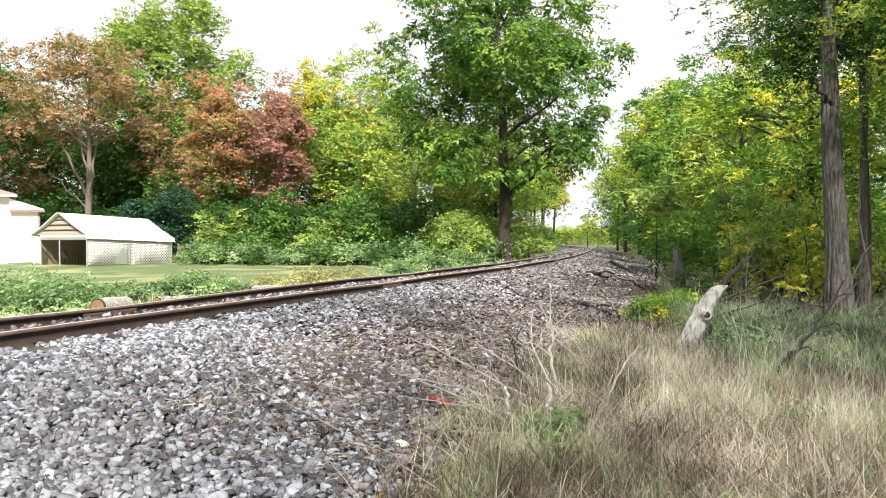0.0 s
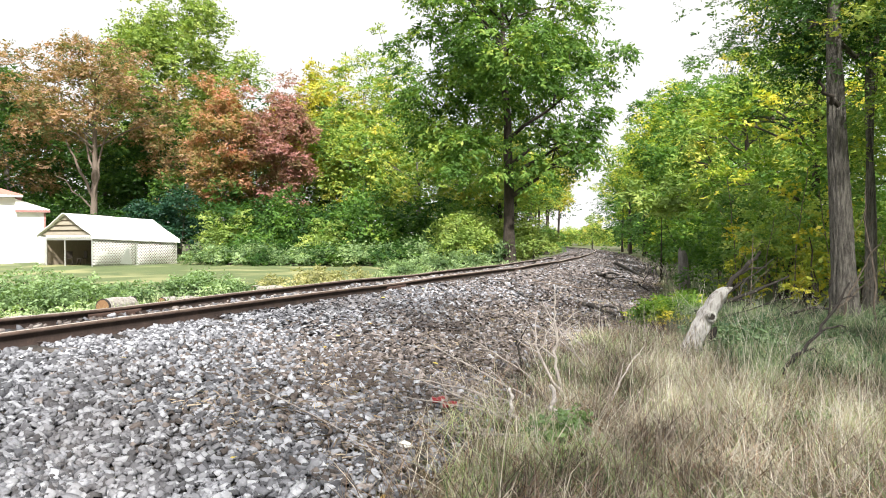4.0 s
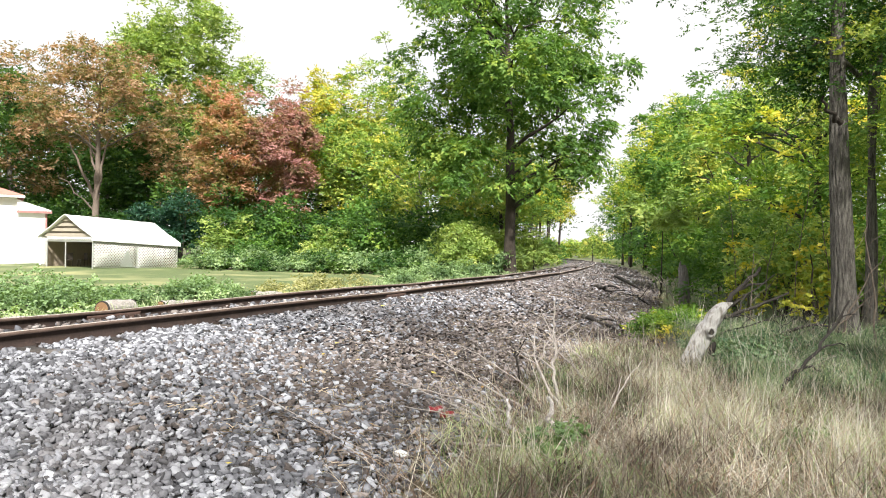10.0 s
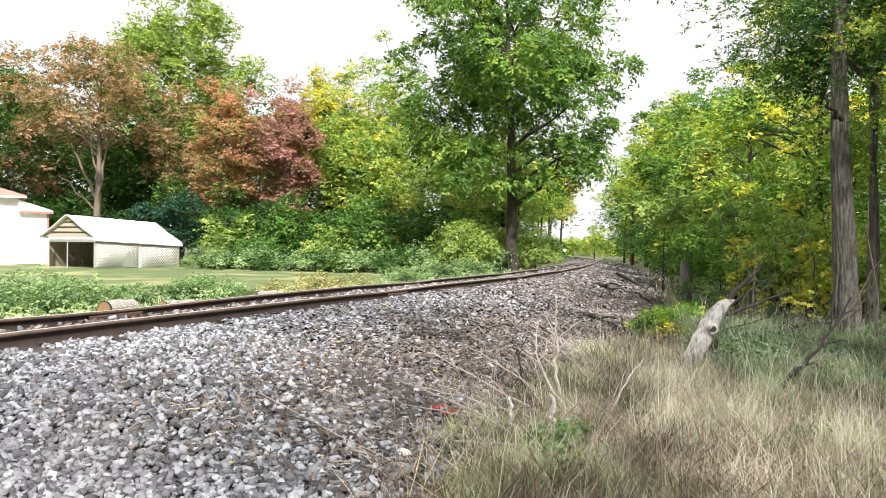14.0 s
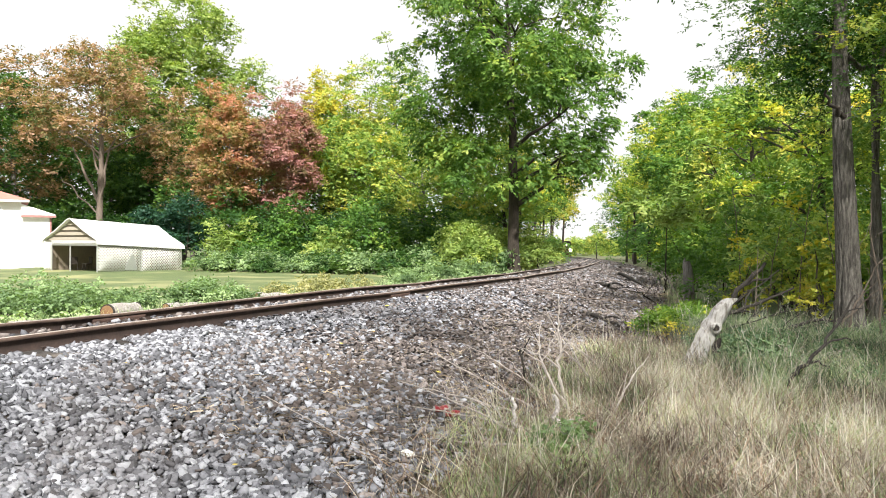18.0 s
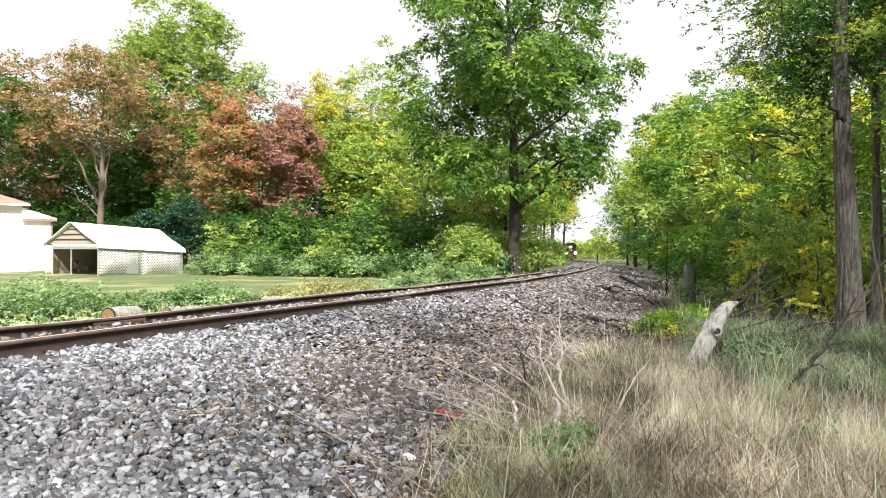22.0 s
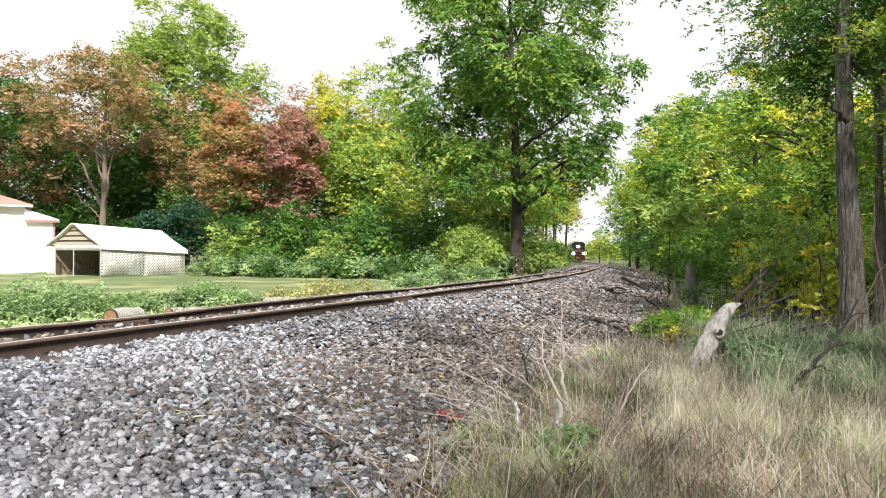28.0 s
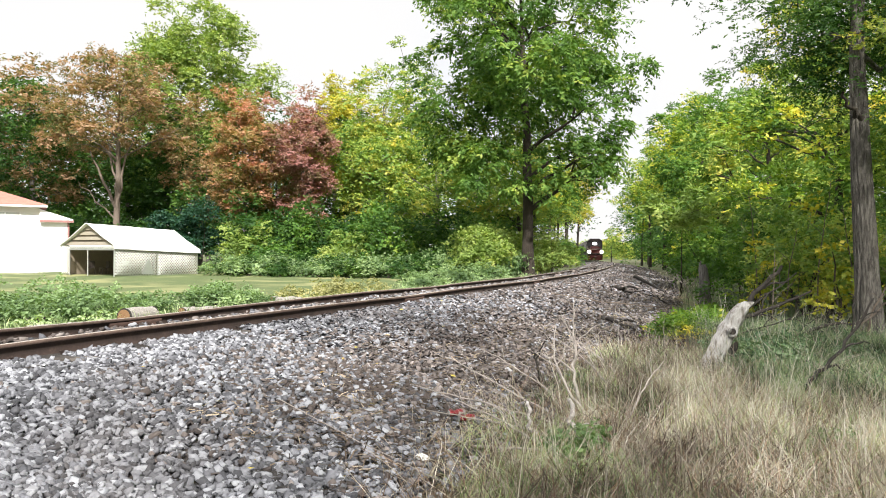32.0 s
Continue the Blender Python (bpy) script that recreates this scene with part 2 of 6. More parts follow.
STONE_DIRTY = surface("ballast_stone_dirty", [(0.05, (0.0278, 0.0229, 0.0209)), (0.4, (0.0995, 0.0816, 0.0747)), (0.75, (0.219, 0.187, 0.174)), (1.0, (0.477, 0.428, 0.408))], 14, 0.9, bump=0.5, per="island", stain=(0.9, (0.06, 0.046, 0.04), 0.5, 0.7), depth=0.01)
STONE_ONE = surface("ballast_stone_loose", [(0.05, (0.0276, 0.028, 0.0321)), (0.35, (0.123, 0.125, 0.14)), (0.62, (0.246, 0.25, 0.276)), (0.88, (0.433, 0.444, 0.48)), (1.0, (0.651, 0.656, 0.685))], 14, 0.8, bump=0.5, per="object", stain=(0.55, (0.085, 0.07, 0.064), 0.54, 0.85), depth=0.01)
RAIL_RUST = surface("rusty_rail", [(0.3, (0.016, 0.011, 0.009)), (0.55, (0.042, 0.026, 0.021)), (0.8, (0.1, 0.064, 0.05))], 6, 0.9, metal=0.0, bump=0.25, depth=0.004)
RAIL_WORN = surface("worn_rail_head", [(0.3, (0.3, 0.25, 0.21)), (0.6, (0.48, 0.42, 0.37)), (0.8, (0.62, 0.56, 0.5))], 8, 0.5, metal=0.0, bump=0.1, depth=0.003)
RAIL_SIDE = surface("rail_head_side", [(0.3, (0.05, 0.033, 0.026)), (0.55, (0.125, 0.083, 0.066)), (0.8, (0.23, 0.165, 0.135))], 7, 0.8, bump=0.2, depth=0.003)
TIE_WOOD = surface("weathered_tie", [(0.3, (0.03, 0.025, 0.022)), (0.55, (0.1, 0.085, 0.075)), (0.8, (0.24, 0.215, 0.19))], 4, 0.95, bump=0.8, stretch=(1, 9, 9), per="object", depth=0.015)

# ------------------------------------------------------------------ the track's line and the ground
ZR = 0.733                                  # rail head over the ground at the camera
GRADE, BANK = -0.0084, 0.038
KNOTS = [0, 20, 40, 60, 80, 110, 140, 480]
BENDS = [0.00529, 0.00473, 0.00245, 0.00041, 0.00104, 0.00194, 0.00027, 0.00027]


def track_line():
    """Centre line by metre, from 30 m behind the plan's start: x, y, heading from +y towards +x."""
    s = np.arange(0, 481.0)
    k = np.interp(s, KNOTS, BENDS)
    a = radians(24.447) - np.concatenate([[0], np.cumsum(k[:-1])])
    mid = a[:-1] - k[:-1] / 2
    x = -6.992 + np.concatenate([[0], np.cumsum(np.sin(mid))])
    y = 2.065 + np.concatenate([[0], np.cumsum(np.cos(mid))])
    back = np.arange(-40, 0.0)
    a0 = a[0] - back * 0.0053
    xb = x[0] + back * np.sin((a[0] + a0) / 2)
    yb = y[0] + back * np.cos((a[0] + a0) / 2)
    return np.concatenate([back, s]), np.concatenate([xb, x]), np.concatenate([yb, y]), np.concatenate([a0, a])


TS, TX, TY, TA = track_line()


def rail_z(s):
    return ZR + GRADE * np.clip(s - 15, 0, None)


def on_track(s, off=0.0, dz=0.0):
    """The point at s metres along the track, off metres to its right, dz over the rail head."""
    x, y, a = np.interp(s, TS, TX), np.interp(s, TS, TY), np.interp(s, TS, TA)
    return np.stack([x + off * np.cos(a), y - off * np.sin(a), rail_z(s) + dz + BANK * off / 1.5], -1)


def along(x, y):
    """Nearest s and the offset to the right of the track, for arrays of places."""
    x, y = np.asarray(x, float), np.asarray(y, float)
    shape = x.shape
    x, y = x.ravel(), y.ravel()
    s, off = np.empty_like(x), np.empty_like(x)
    for i in range(0, len(x), 20000):
        j = slice(i, i + 20000)
        d = (x[j, None] - TX) ** 2 + (y[j, None] - TY) ** 2
        k = d.argmin(1)
        dx, dy = x[j] - TX[k], y[j] - TY[k]
        s[j] = TS[k] + dx * np.sin(TA[k]) + dy * np.cos(TA[k])
        off[j] = dx * np.cos(TA[k]) - dy * np.sin(TA[k])
    return s.reshape(shape), off.reshape(shape)


PROFILE_OFF = [-60, -16, -9, -5.2, -3.6, -2.2, -1.3, -0.9, -0.6, 0, 0.6, 0.9, 1.35, 1.7, 2.3, 3.6, 4.8, 5.6, 9, 30]
PROFILE_DZ = [-0.87, -0.87, -0.85, -0.74, -0.52, -0.31, -0.225, -0.18, -0.15, -0.14, -0.15, -0.18, -0.225, -0.26, -0.36, -0.58, -0.72, -0.75, -0.75, -0.72]


def swell(x, y, k=1.0):
    return 0.5 * np.sin(0.9 * k * x + 1.3) * np.cos(0.7 * k * y) + 0.3 * np.sin(2.3 * k * x + 0.4 * k * y) + 0.2 * np.cos(3.1 * k * y - k * x)


def ground_z(x, y):
    s, off = along(x, y)
    g = GRADE * np.clip(np.clip(s, 0, 330) - 15, 0, None)
    fade = np.clip((off + 14) / 8, 0.25, 1)
    z = ZR + g * fade + np.interp(off, PROFILE_OFF, PROFILE_DZ)
    rough = np.clip((np.abs(off) - 2.0) / 3, 0, 1)
    return z + 0.05 * rough * swell(x, y) + BANK * np.clip(off, -1, 1) / 1.5


def gz(x, y):
    return float(ground_z(np.array([x]), np.array([y]))[0])


def spaced(lo, hi, step, grow):
    """Even steps near zero that widen outwards."""
    out, v, d = [], 0.0, step
    while v < hi:
        out.append(v)
        v += d
        d = d if v < 18 else d * grow
    right = out + [hi]
    out, v, d = [], -step, step
    while v > lo:
        out.append(v)
        v -= d
        d = d if v > -18 else d * grow
    return np.array([lo] + out[::-1] + right)


def sheet(name, xs, ys, zf, mat):
    X, Y = np.meshgrid(xs, ys)
    v = np.stack([X, Y, zf(X, Y)], -1).reshape(-1, 3)
    w = len(xs)
    i, j = np.meshgrid(np.arange(len(ys) - 1), np.arange(w - 1), indexing="ij")
    f = np.stack([i * w + j, i * w + j + 1, (i + 1) * w + j + 1, (i + 1) * w + j], -1).reshape(-1, 4)
    return mesh_of(name, v, f, mat, True)


ground = new("ground", sheet("ground", spaced(-3000, 3000, 0.5, 1.09), spaced(-1500, 3500, 0.5, 1.07), lambda x, y: ground_z(x, y) - 0.05, EARTH))
tagged(ground, "rough turf and bare earth beside the railway", "ground", kind="structure")


def strip(name, s0, s1, ds, offs, mat, lift=0.0, uneven=0.0):
    s = np.arange(s0, s1, ds)
    S, O = np.meshgrid(s, offs, indexing="ij")
    x, y, a = np.interp(S, TS, TX), np.interp(S, TS, TY), np.interp(S, TS, TA)
    X, Y = x + O * np.cos(a), y - O * np.sin(a)
    Z = ground_z(X, Y) + lift + uneven * rng.standard_normal(X.shape)
    v = np.stack([X, Y, Z], -1).reshape(-1, 3)
    w = len(offs)
    i, j = np.meshgrid(np.arange(len(s) - 1), np.arange(w - 1), indexing="ij")
    f = np.stack([i * w + j, i * w + j + 1, (i + 1) * w + j + 1, (i + 1) * w + j], -1).reshape(-1, 4)
    return mesh_of(name, v, f[:, ::-1], mat, True)


lawn = new("lawn", strip("lawn", -20, 75, 1.0, np.arange(-60, -6.4, 1.0), LAWN, 0.0))
tagged(lawn, "mown green lawn behind the track", "lawn", kind="structure")
bed = new("ballast_bed", strip("ballast_bed", -12, 430, 0.5, np.concatenate([np.arange(-3.4, 4.7, 0.2), [4.9]]), BED_GAP_SHADE, 0.0, 0.012))
tagged(bed, "sloping bed of crushed grey stone, darkened as shade between the stones", "ballast", kind="structure")

# ------------------------------------------------------------------ rails and ties
RAIL_SHAPE = [(-0.036, 0), (0.036, 0), (0.036, -0.035), (0.009, -0.05), (0.009, -0.145), (0.07, -0.162), (0.07, -0.172),
              (-0.07, -0.172), (-0.07, -0.162), (-0.009, -0.145), (-0.009, -0.05), (-0.036, -0.035)]


def dips(s, joints):
    """Rails sag a little at their joints."""
    return -0.026 * sum(np.exp(-((s - j) / 1.6) ** 2) for j in joints)


def rail_piece(s0, s1, off, joints):
    s = np.linspace(s0, s1, max(4, int((s1 - s0) / 0.8)))
    rings = np.stack([on_track(s, off + o, dz) for o, dz in RAIL_SHAPE], 1)
    rings[:, :, 2] += dips(s, joints)[:, None]
    n = len(RAIL_SHAPE)
    i, j = np.meshgrid(np.arange(len(s) - 1), np.arange(n), indexing="ij")
    f = np.stack([i * n + j, i * n + (j + 1) % n, (i + 1) * n + (j + 1) % n, (i + 1) * n + j], -1).reshape(-1, 4)
    me = mesh_of("rail", rings.reshape(-1, 3), f, RAIL_RUST)
    me.materials.append(RAIL_WORN)
    me.materials.append(RAIL_SIDE)
    kind = np.zeros(n, np.int32)
    kind[0], kind[1], kind[11] = 1, 2, 2
    me.polygons.foreach_set("material_index", np.tile(kind, len(s) - 1))
    return me


track = thing("railway_track", "single track of rusty jointed rails on timber ties", "railway track", kind="structure")
JOINTS = {-0.7525: [8.5 + 10.2 * i for i in range(-1, 14)], 0.7525: [14.15 + 10.2 * i for i in range(-2, 14)]}
for off, js in JOINTS.items():
    ends = [-30] + [j for j in js if j > -30]
    for a, b in zip(ends, ends[1:]):
        part("rail", rail_piece(a + 0.004, b - 0.004, off, js), None, track)
    part("rail", rail_piece(ends[-1], 440, off, js), None, track)

# ------------------------------------------------------------------ trees
def leaf_sprays(base, way, length, per, leaf, slim=0.42, droop=0.25, flat=0.5, face=None):
    """Sprays of leaves: along each way from each base sit pairs of folded leaves. Returns verts and faces."""
    n = len(base)
    t = (np.arange(per) + 0.6) / per
    t = t[None, :] + 0.12 * rng.standard_normal((n, per))
    L = length[:, None] if np.ndim(length) else length
    P = base[:, None] + way[:, None] * (t * L)[..., None]
    P[..., 2] -= droop * (t ** 2) * L
    side = np.cross(way, [0, 0, 1.0])
    side /= np.linalg.norm(side, axis=1)[:, None] + 1e-6
    sgn = np.where(np.arange(per) % 2, 1.0, -1.0)
    axis = 0.75 * side[:, None] * sgn[None, :, None] + 0.5 * way[:, None] + 0.38 * rng.standard_normal((n, per, 3))
    axis[..., 2] -= droop
    axis /= np.linalg.norm(axis, axis=-1)[..., None]
    nor = np.array([0, 0, flat]) + 0.5 * rng.standard_normal((n, per, 3))
    if face is not None:
        nor = nor + 0.9 * face[:, None]
    wid = np.cross(axis, nor)
    wid /= np.linalg.norm(wid, axis=-1)[..., None] + 1e-6
    up = np.cross(wid, axis)
    sz = leaf * (0.65 + 0.7 * rng.random((n, per)))[..., None]
    a = P
    b = P + axis * sz * 0.45 + wid * sz * slim * 0.5 + up * sz * 0.10
    c = P + axis * sz
    d = P + axis * sz * 0.45 - wid * sz * slim * 0.5 + up * sz * 0.10
    v = np.stack([a, b, c, d], 2).reshape(-1, 3)
    return v, np.arange(len(v)).reshape(-1, 4)


def unit(v):
    return v / (np.linalg.norm(v, axis=-1, keepdims=True) + 1e-9)


def crown_clumps(count, centre, radii, ragged=0.18, hollow=0.35, low=-1.0, boxy=1.0):
    """Centres of the clumps of a crown: in an uneven ellipsoid, more of them outside."""
    d = unit(rng.standard_normal((count * 3, 3)))
    d = d[d[:, 2] > low][:count]
    lump = 1 + ragged * (np.sin(3.1 * d[:, 0] + 5 * d[:, 2] + rng.random() * 6) + np.cos(4.3 * d[:, 1] - 3 * d[:, 2] + rng.random() * 6))
    r = (hollow + (1 - hollow) * rng.random(len(d)) ** 0.6) * lump
    flat = np.linalg.norm(d[:, :2], axis=1, keepdims=True) + 1e-6
    d[:, :2] *= flat ** (boxy - 1)
    return np.asarray(centre) + d * r[:, None] * np.asarray(radii)


def crown_mesh(name, clumps, size, sprays, per, leaf, mat, axis, slim=0.42, droop=0.25, flat=0.5, spray=0.55):
    """Leaves round each clump, growing away from the tree's axis."""
    k = len(clumps)
    size = np.broadcast_to(size, (k,))
    d = unit(rng.standard_normal((k, sprays, 3)) + np.array([0, 0, 0.35]))
    off = d * np.array([1.0, 1.0, 0.62]) * (0.45 + 0.55 * rng.random((k, sprays, 1)) ** 0.5) * size[:, None, None] * 0.74
    base = clumps[:, None] + off
    out = unit(clumps - np.asarray(axis))[:, None] * 0.4 + d * 0.7 + 0.4 * rng.standard_normal((k, sprays, 3))
    out[..., 2] *= 0.5
    way = unit(out).reshape(-1, 3)
    length = np.repeat(size * spray, sprays) * (0.5 + 0.7 * rng.random(k * sprays))
    v, f = leaf_sprays(base.reshape(-1, 3), way, length, per, leaf, slim, droop, flat, d.reshape(-1, 3))
    return mesh_of(name, v, f, mat)


def bough(a, b, r0, r1, sag=0.12, steps=6, n=6):
    """A curved branch from a to b."""
    a, b = np.asarray(a, float), np.asarray(b, float)
    t = np.linspace(0, 1, steps)[:, None]
    p = a + (b - a) * t
    ln = np.linalg.norm(b - a)
    p += np.sin(np.pi * t) * sag * ln * np.array([0.3 * rng.standard_normal(), 0.3 * rng.standard_normal(), 0.8])
    p[1:-1] += min(0.03 * ln, 0.1) * rng.standard_normal((steps - 2, 3))
    return tube(p, np.linspace(r0, r1, steps), n)


def reseed(k):
    """A stream of chance of its own for each plant."""
    global rng
    rng = np.random.default_rng(int(abs(k)))


def tree(at, height, spread, crown_low, radius, mat, label, bark=None, clumps=60, sprays=26, per=7, leaf=0.22, size=1.5, lean=(0, 0),
         ragged=0.18, hollow=0.35, name="tree", forks=(), thin=0.0, furrow=0.0, lobes=(), droop=0.25, slim=0.42, limbs=14, group="", low=-1.0, squash=1.0, flat=0.5, spray=0.55, upright=1.3, boxy=1.0, tilt=0.0, seed=0):
    """A tree: a tapered trunk, its limbs, a crown of leaf sprays. at: x, y; sizes in metres."""
    x, y = at
    reseed(x * 1310 + y * 170 + seed)
    top = tagged(new(name), label, "tree", group)
    top.empty_display_size = 0.3
    z0 = gz(x, y) - 0.1
    top.matrix_basis = pose(x, y, z0)
    rz = (height - crown_low) / 2 / (1 + ragged)
    centre = np.array([lean[0], lean[1], crown_low + (height - crown_low) / 2])
    C = crown_clumps(clumps, centre, (spread / 2 / (1 + ragged), spread / 2 / (1 + ragged) * squash, rz), ragged, hollow, low, boxy)
    C = np.concatenate([C, np.array(lobes).reshape(-1, 3)])
    hs = np.linspace(0, 1, 9)
    tip = centre + np.array([0, 0, rz * 0.6])
    wob = 0.02 * height * np.cumsum(rng.standard_normal((9, 2)) * 0.35, axis=0)
    wob *= 0.2 if furrow else 1.0
    P = np.stack([tip[0] * hs ** upright + tilt * hs + wob[:, 0] * hs, tip[1] * hs ** upright + wob[:, 1] * hs, tip[2] * hs], -1)
    R = radius * (1 - 0.85 * hs ** 1.5) * (1 + 0.35 * np.exp(-hs * 22))
    bark = bark or BARK
    if furrow:
        h2 = np.linspace(0, 1, 90)
        P2, n2 = np.stack([np.interp(h2, hs, P[:, i]) for i in range(3)], -1), 72
        v, f = tube(P2, np.interp(h2, hs, R), n2)
        a, z = np.tile(np.linspace(0, 2 * np.pi, n2, endpoint=False), 90), np.repeat(P2[:, 2], n2)
        ridge = np.abs(np.sin(8.5 * a + 1.3 * np.sin(2.1 * z + 2 * a) + 0.6 * np.sin(5.3 * z + 3 * a))) ** 0.6 + 0.25 * rng.random(len(z))
        c = np.repeat(P2, n2, axis=0)
        part("trunk", mesh_of("trunk", c + (v - c) * (1 + furrow * (ridge - 0.8))[:, None], f, bark, True), None, top)
    else:
        part("trunk", mesh_of("trunk", *tube(P, R, 10, 0.03), bark, True), None, top)
    pick = rng.permutation(len(C))[:limbs]
    for c in C[pick]:
        h = np.clip((c[2] - 0.45 * np.hypot(c[0], c[1])) / tip[2], 0.62 if furrow else 0.18, 0.92)
        a = np.array([np.interp(h, hs, P[:, i]) for i in range(3)])
        r = np.interp(h, hs, R)
        main = bough(a, c, r * 0.5, 0.02, 0.1)
        pieces = [main]
        for q in C[np.argsort(np.linalg.norm(C - c, axis=1))[1:4]]:
            pieces.append(bough(main[0].reshape(6, 6, 3)[3].mean(0), q, r * 0.2, 0.012, 0.08, 5, 5))
        part("limb", mesh_of("limb", *joined(pieces), bark, True), None, top)
    for z, x2, y2, z2, r in forks:
        part("stem", mesh_of("stem", *bough((np.interp(z, P[:, 2], P[:, 0]), np.interp(z, P[:, 2], P[:, 1]), z), (x2, y2, z2), r, r * 0.3, 0.06, 8, 8), bark, True), None, top)
    if thin:
        C = C[rng.random(len(C)) > thin * np.clip((C[:, 2] / height - 0.4) * 5, 0, 1)]
    part("crown", crown_mesh("crown", C, size * (0.7 + 0.6 * rng.random(len(C))), sprays, per, leaf, mat, (lean[0], lean[1], crown_low), slim, droop, flat, spray), None, top)
    return top


def bush(at, height, spread, mat, label, clumps=16, sprays=24, per=6, leaf=0.16, size=0.9, name="shrub", group="", stems=5, squash=1.0, flat=0.5, slim=0.5):
    """A shrub: stems and a low uneven heap of leaf sprays."""
    x, y = at
    reseed(x * 1310 + y * 170)
    top = tagged(new(name), label, "shrub", group)
    top.empty_display_size = 0.3
    top.matrix_basis = pose(x, y, gz(x, y) - 0.05)
    C = crown_clumps(clumps, (0, 0, height * 0.42), (spread / 2.3, spread / 2.3 * squash, height * 0.48), 0.2, 0.3, -0.75)
    C[:, 2] = np.maximum(C[:, 2], 0.12 * height)
    for c in C[:stems]:
        part("stem", mesh_of("stem", *bough((0.1 * rng.standard_normal(), 0.1 * rng.standard_normal(), 0), c, 0.035, 0.008, 0.1, 5, 5), BARK_DARK, True), None, top)
    part("foliage", crown_mesh("foliage", C, size * (0.7 + 0.6 * rng.random(len(C))), sprays, per, leaf, mat, (0, 0, 0), slim, 0.2, flat), None, top)
    return top


def px(p, depth):
    """Sideways place of a bearing at a depth."""
    return (p - 784) / 1358 * depth


def turned(ob, x, y, rz, scale=1.0, tall=1.0):
    """A copy of a plant elsewhere, turned and scaled."""
    return copy_thing(ob, pose(x, y, gz(x, y) - 0.08, 0, 0, rz) @ Matrix.Diagonal((scale, scale, scale * tall, 1)))


# the tall green tree by the track
tree((4.3, 49.0), 24.0, 16.2, 4.0, 0.36, LEAF["fresh"], "tall green broad-leaved tree standing beside the railway", BARK_DARK, clumps=240, sprays=42, per=9, leaf=0.29, size=1.3, boxy=0.78, thin=0.36, seed=9,
     lean=(-0.15, 0), ragged=0.2, hollow=0.35, limbs=15, droop=0.6, slim=0.42, name="green_tree", low=-0.93, spray=0.65,
     lobes=((6.7, 0, 14.4), (6.1, 0.5, 13.6), (7.2, -0.5, 13.3), (6.9, 0, 10.3), (6.0, 0.4, 9.8), (-6.6, 0, 12.2), (-6.0, 0.6, 11.0), (-5.6, 0, 9.0), (4.6, 0.5, 7.2), (-4.4, 0.4, 7.0), (2.2, -1, 6.0), (-2.4, -1, 5.9),
            (3.5, -1.5, 6.6), (-3.5, -1.5, 6.5), (1.0, -2, 5.8), (-1.0, -2, 5.7), (5.0, 0, 8.4), (-5.0, 0, 8.2), (3.0, -2, 8.0), (-3.0, -2, 8.2), (5.4, -1, 9.3), (0.4, -2.4, 7.4), (4.2, -1.6, 7.4), (-4.2, -1.5, 7.4)))
# woods behind the lawn
WOOD_EDGE = [
    (313, 86, 31.5, 18.2, 6, 0.5, "bright", "large bright green tree rising above the wood", "large_green_tree", 200, 44, 0.4, 1.9),
    (20, 76, 21.5, 15, 5, 0.35, "rust", "thin reddish-brown autumn tree at the wood's edge", "rust_tree", 90, 30, 0.36, 1.8),
    (-70, 70, 20, 13, 2, 0.35, "deep", "dark green tree behind the white house", "green_tree", 60, 28, 0.4, 2.0),
    (60, 86, 17, 16, 1, 0.35, "deep", "green tree inside the wood, its shade put into dark leaves", "green_tree", 60, 30, 0.45, 2.2),
    (190, 84, 16, 16, 0.5, 0.35, "deep", "green tree inside the wood, its shade put into dark leaves", "green_tree", 60, 30, 0.45, 2.2),
    (290, 80, 17, 14, 0.5, 0.35, "deep", "green tree inside the wood, its shade put into dark leaves", "green_tree", 60, 30, 0.45, 2.2),
    (403, 68, 16.4, 7.6, 4.6, 0.25, "red", "orange-red autumn maple at the wood's edge", "maple_tree", 95, 44, 0.26, 1.25),
    (335, 75, 12.5, 9.5, 3.0, 0.2, "rust", "low rust-coloured autumn tree", "rust_tree", 50, 30, 0.3, 1.5),
    (503, 68, 16.6, 6.8, 4.6, 0.25, "crimson", "dark crimson autumn maple with a dense crown", "maple_tree", 95, 46, 0.25, 1.2),
    (460, 74, 12.0, 9.0, 3.5, 0.2, "rust", "low rust-coloured autumn tree", "rust_tree", 50, 30, 0.3, 1.4),
    (575, 82, 20.6, 9, 7, 0.3, "yellow", "yellow autumn tree behind the maples", "yellow_tree", 80, 38, 0.34, 1.6),
    (622, 74, 15.0, 11, 2, 0.25, "lime", "yellow-green tree at the wood's edge", "lime_tree", 70, 30, 0.33, 1.7),
    (655, 76, 20.6, 12, 2, 0.3, "lime", "yellow-green tree at the wood's edge", "lime_tree", 120, 34, 0.32, 1.6),
    (705, 84, 26.0, 7, 6, 0.3, "bright", "slender thinly leaved pale green tree", "slender_tree", 38, 20, 0.32, 1.6),
    (560, 82, 17, 14, 0.5, 0.35, "deep", "green tree inside the wood, its shade put into dark leaves", "green_tree", 60, 30, 0.45, 2.2),
    (745, 70, 14.0, 10, 1, 0.25, "lime", "yellow-green tree behind the shrubs", "lime_tree", 60, 30, 0.32, 1.6),
    (830, 66, 12.5, 9, 0.8, 0.22, "lime", "small yellowing tree by the track", "lime_tree", 54, 30, 0.3, 1.5),
]
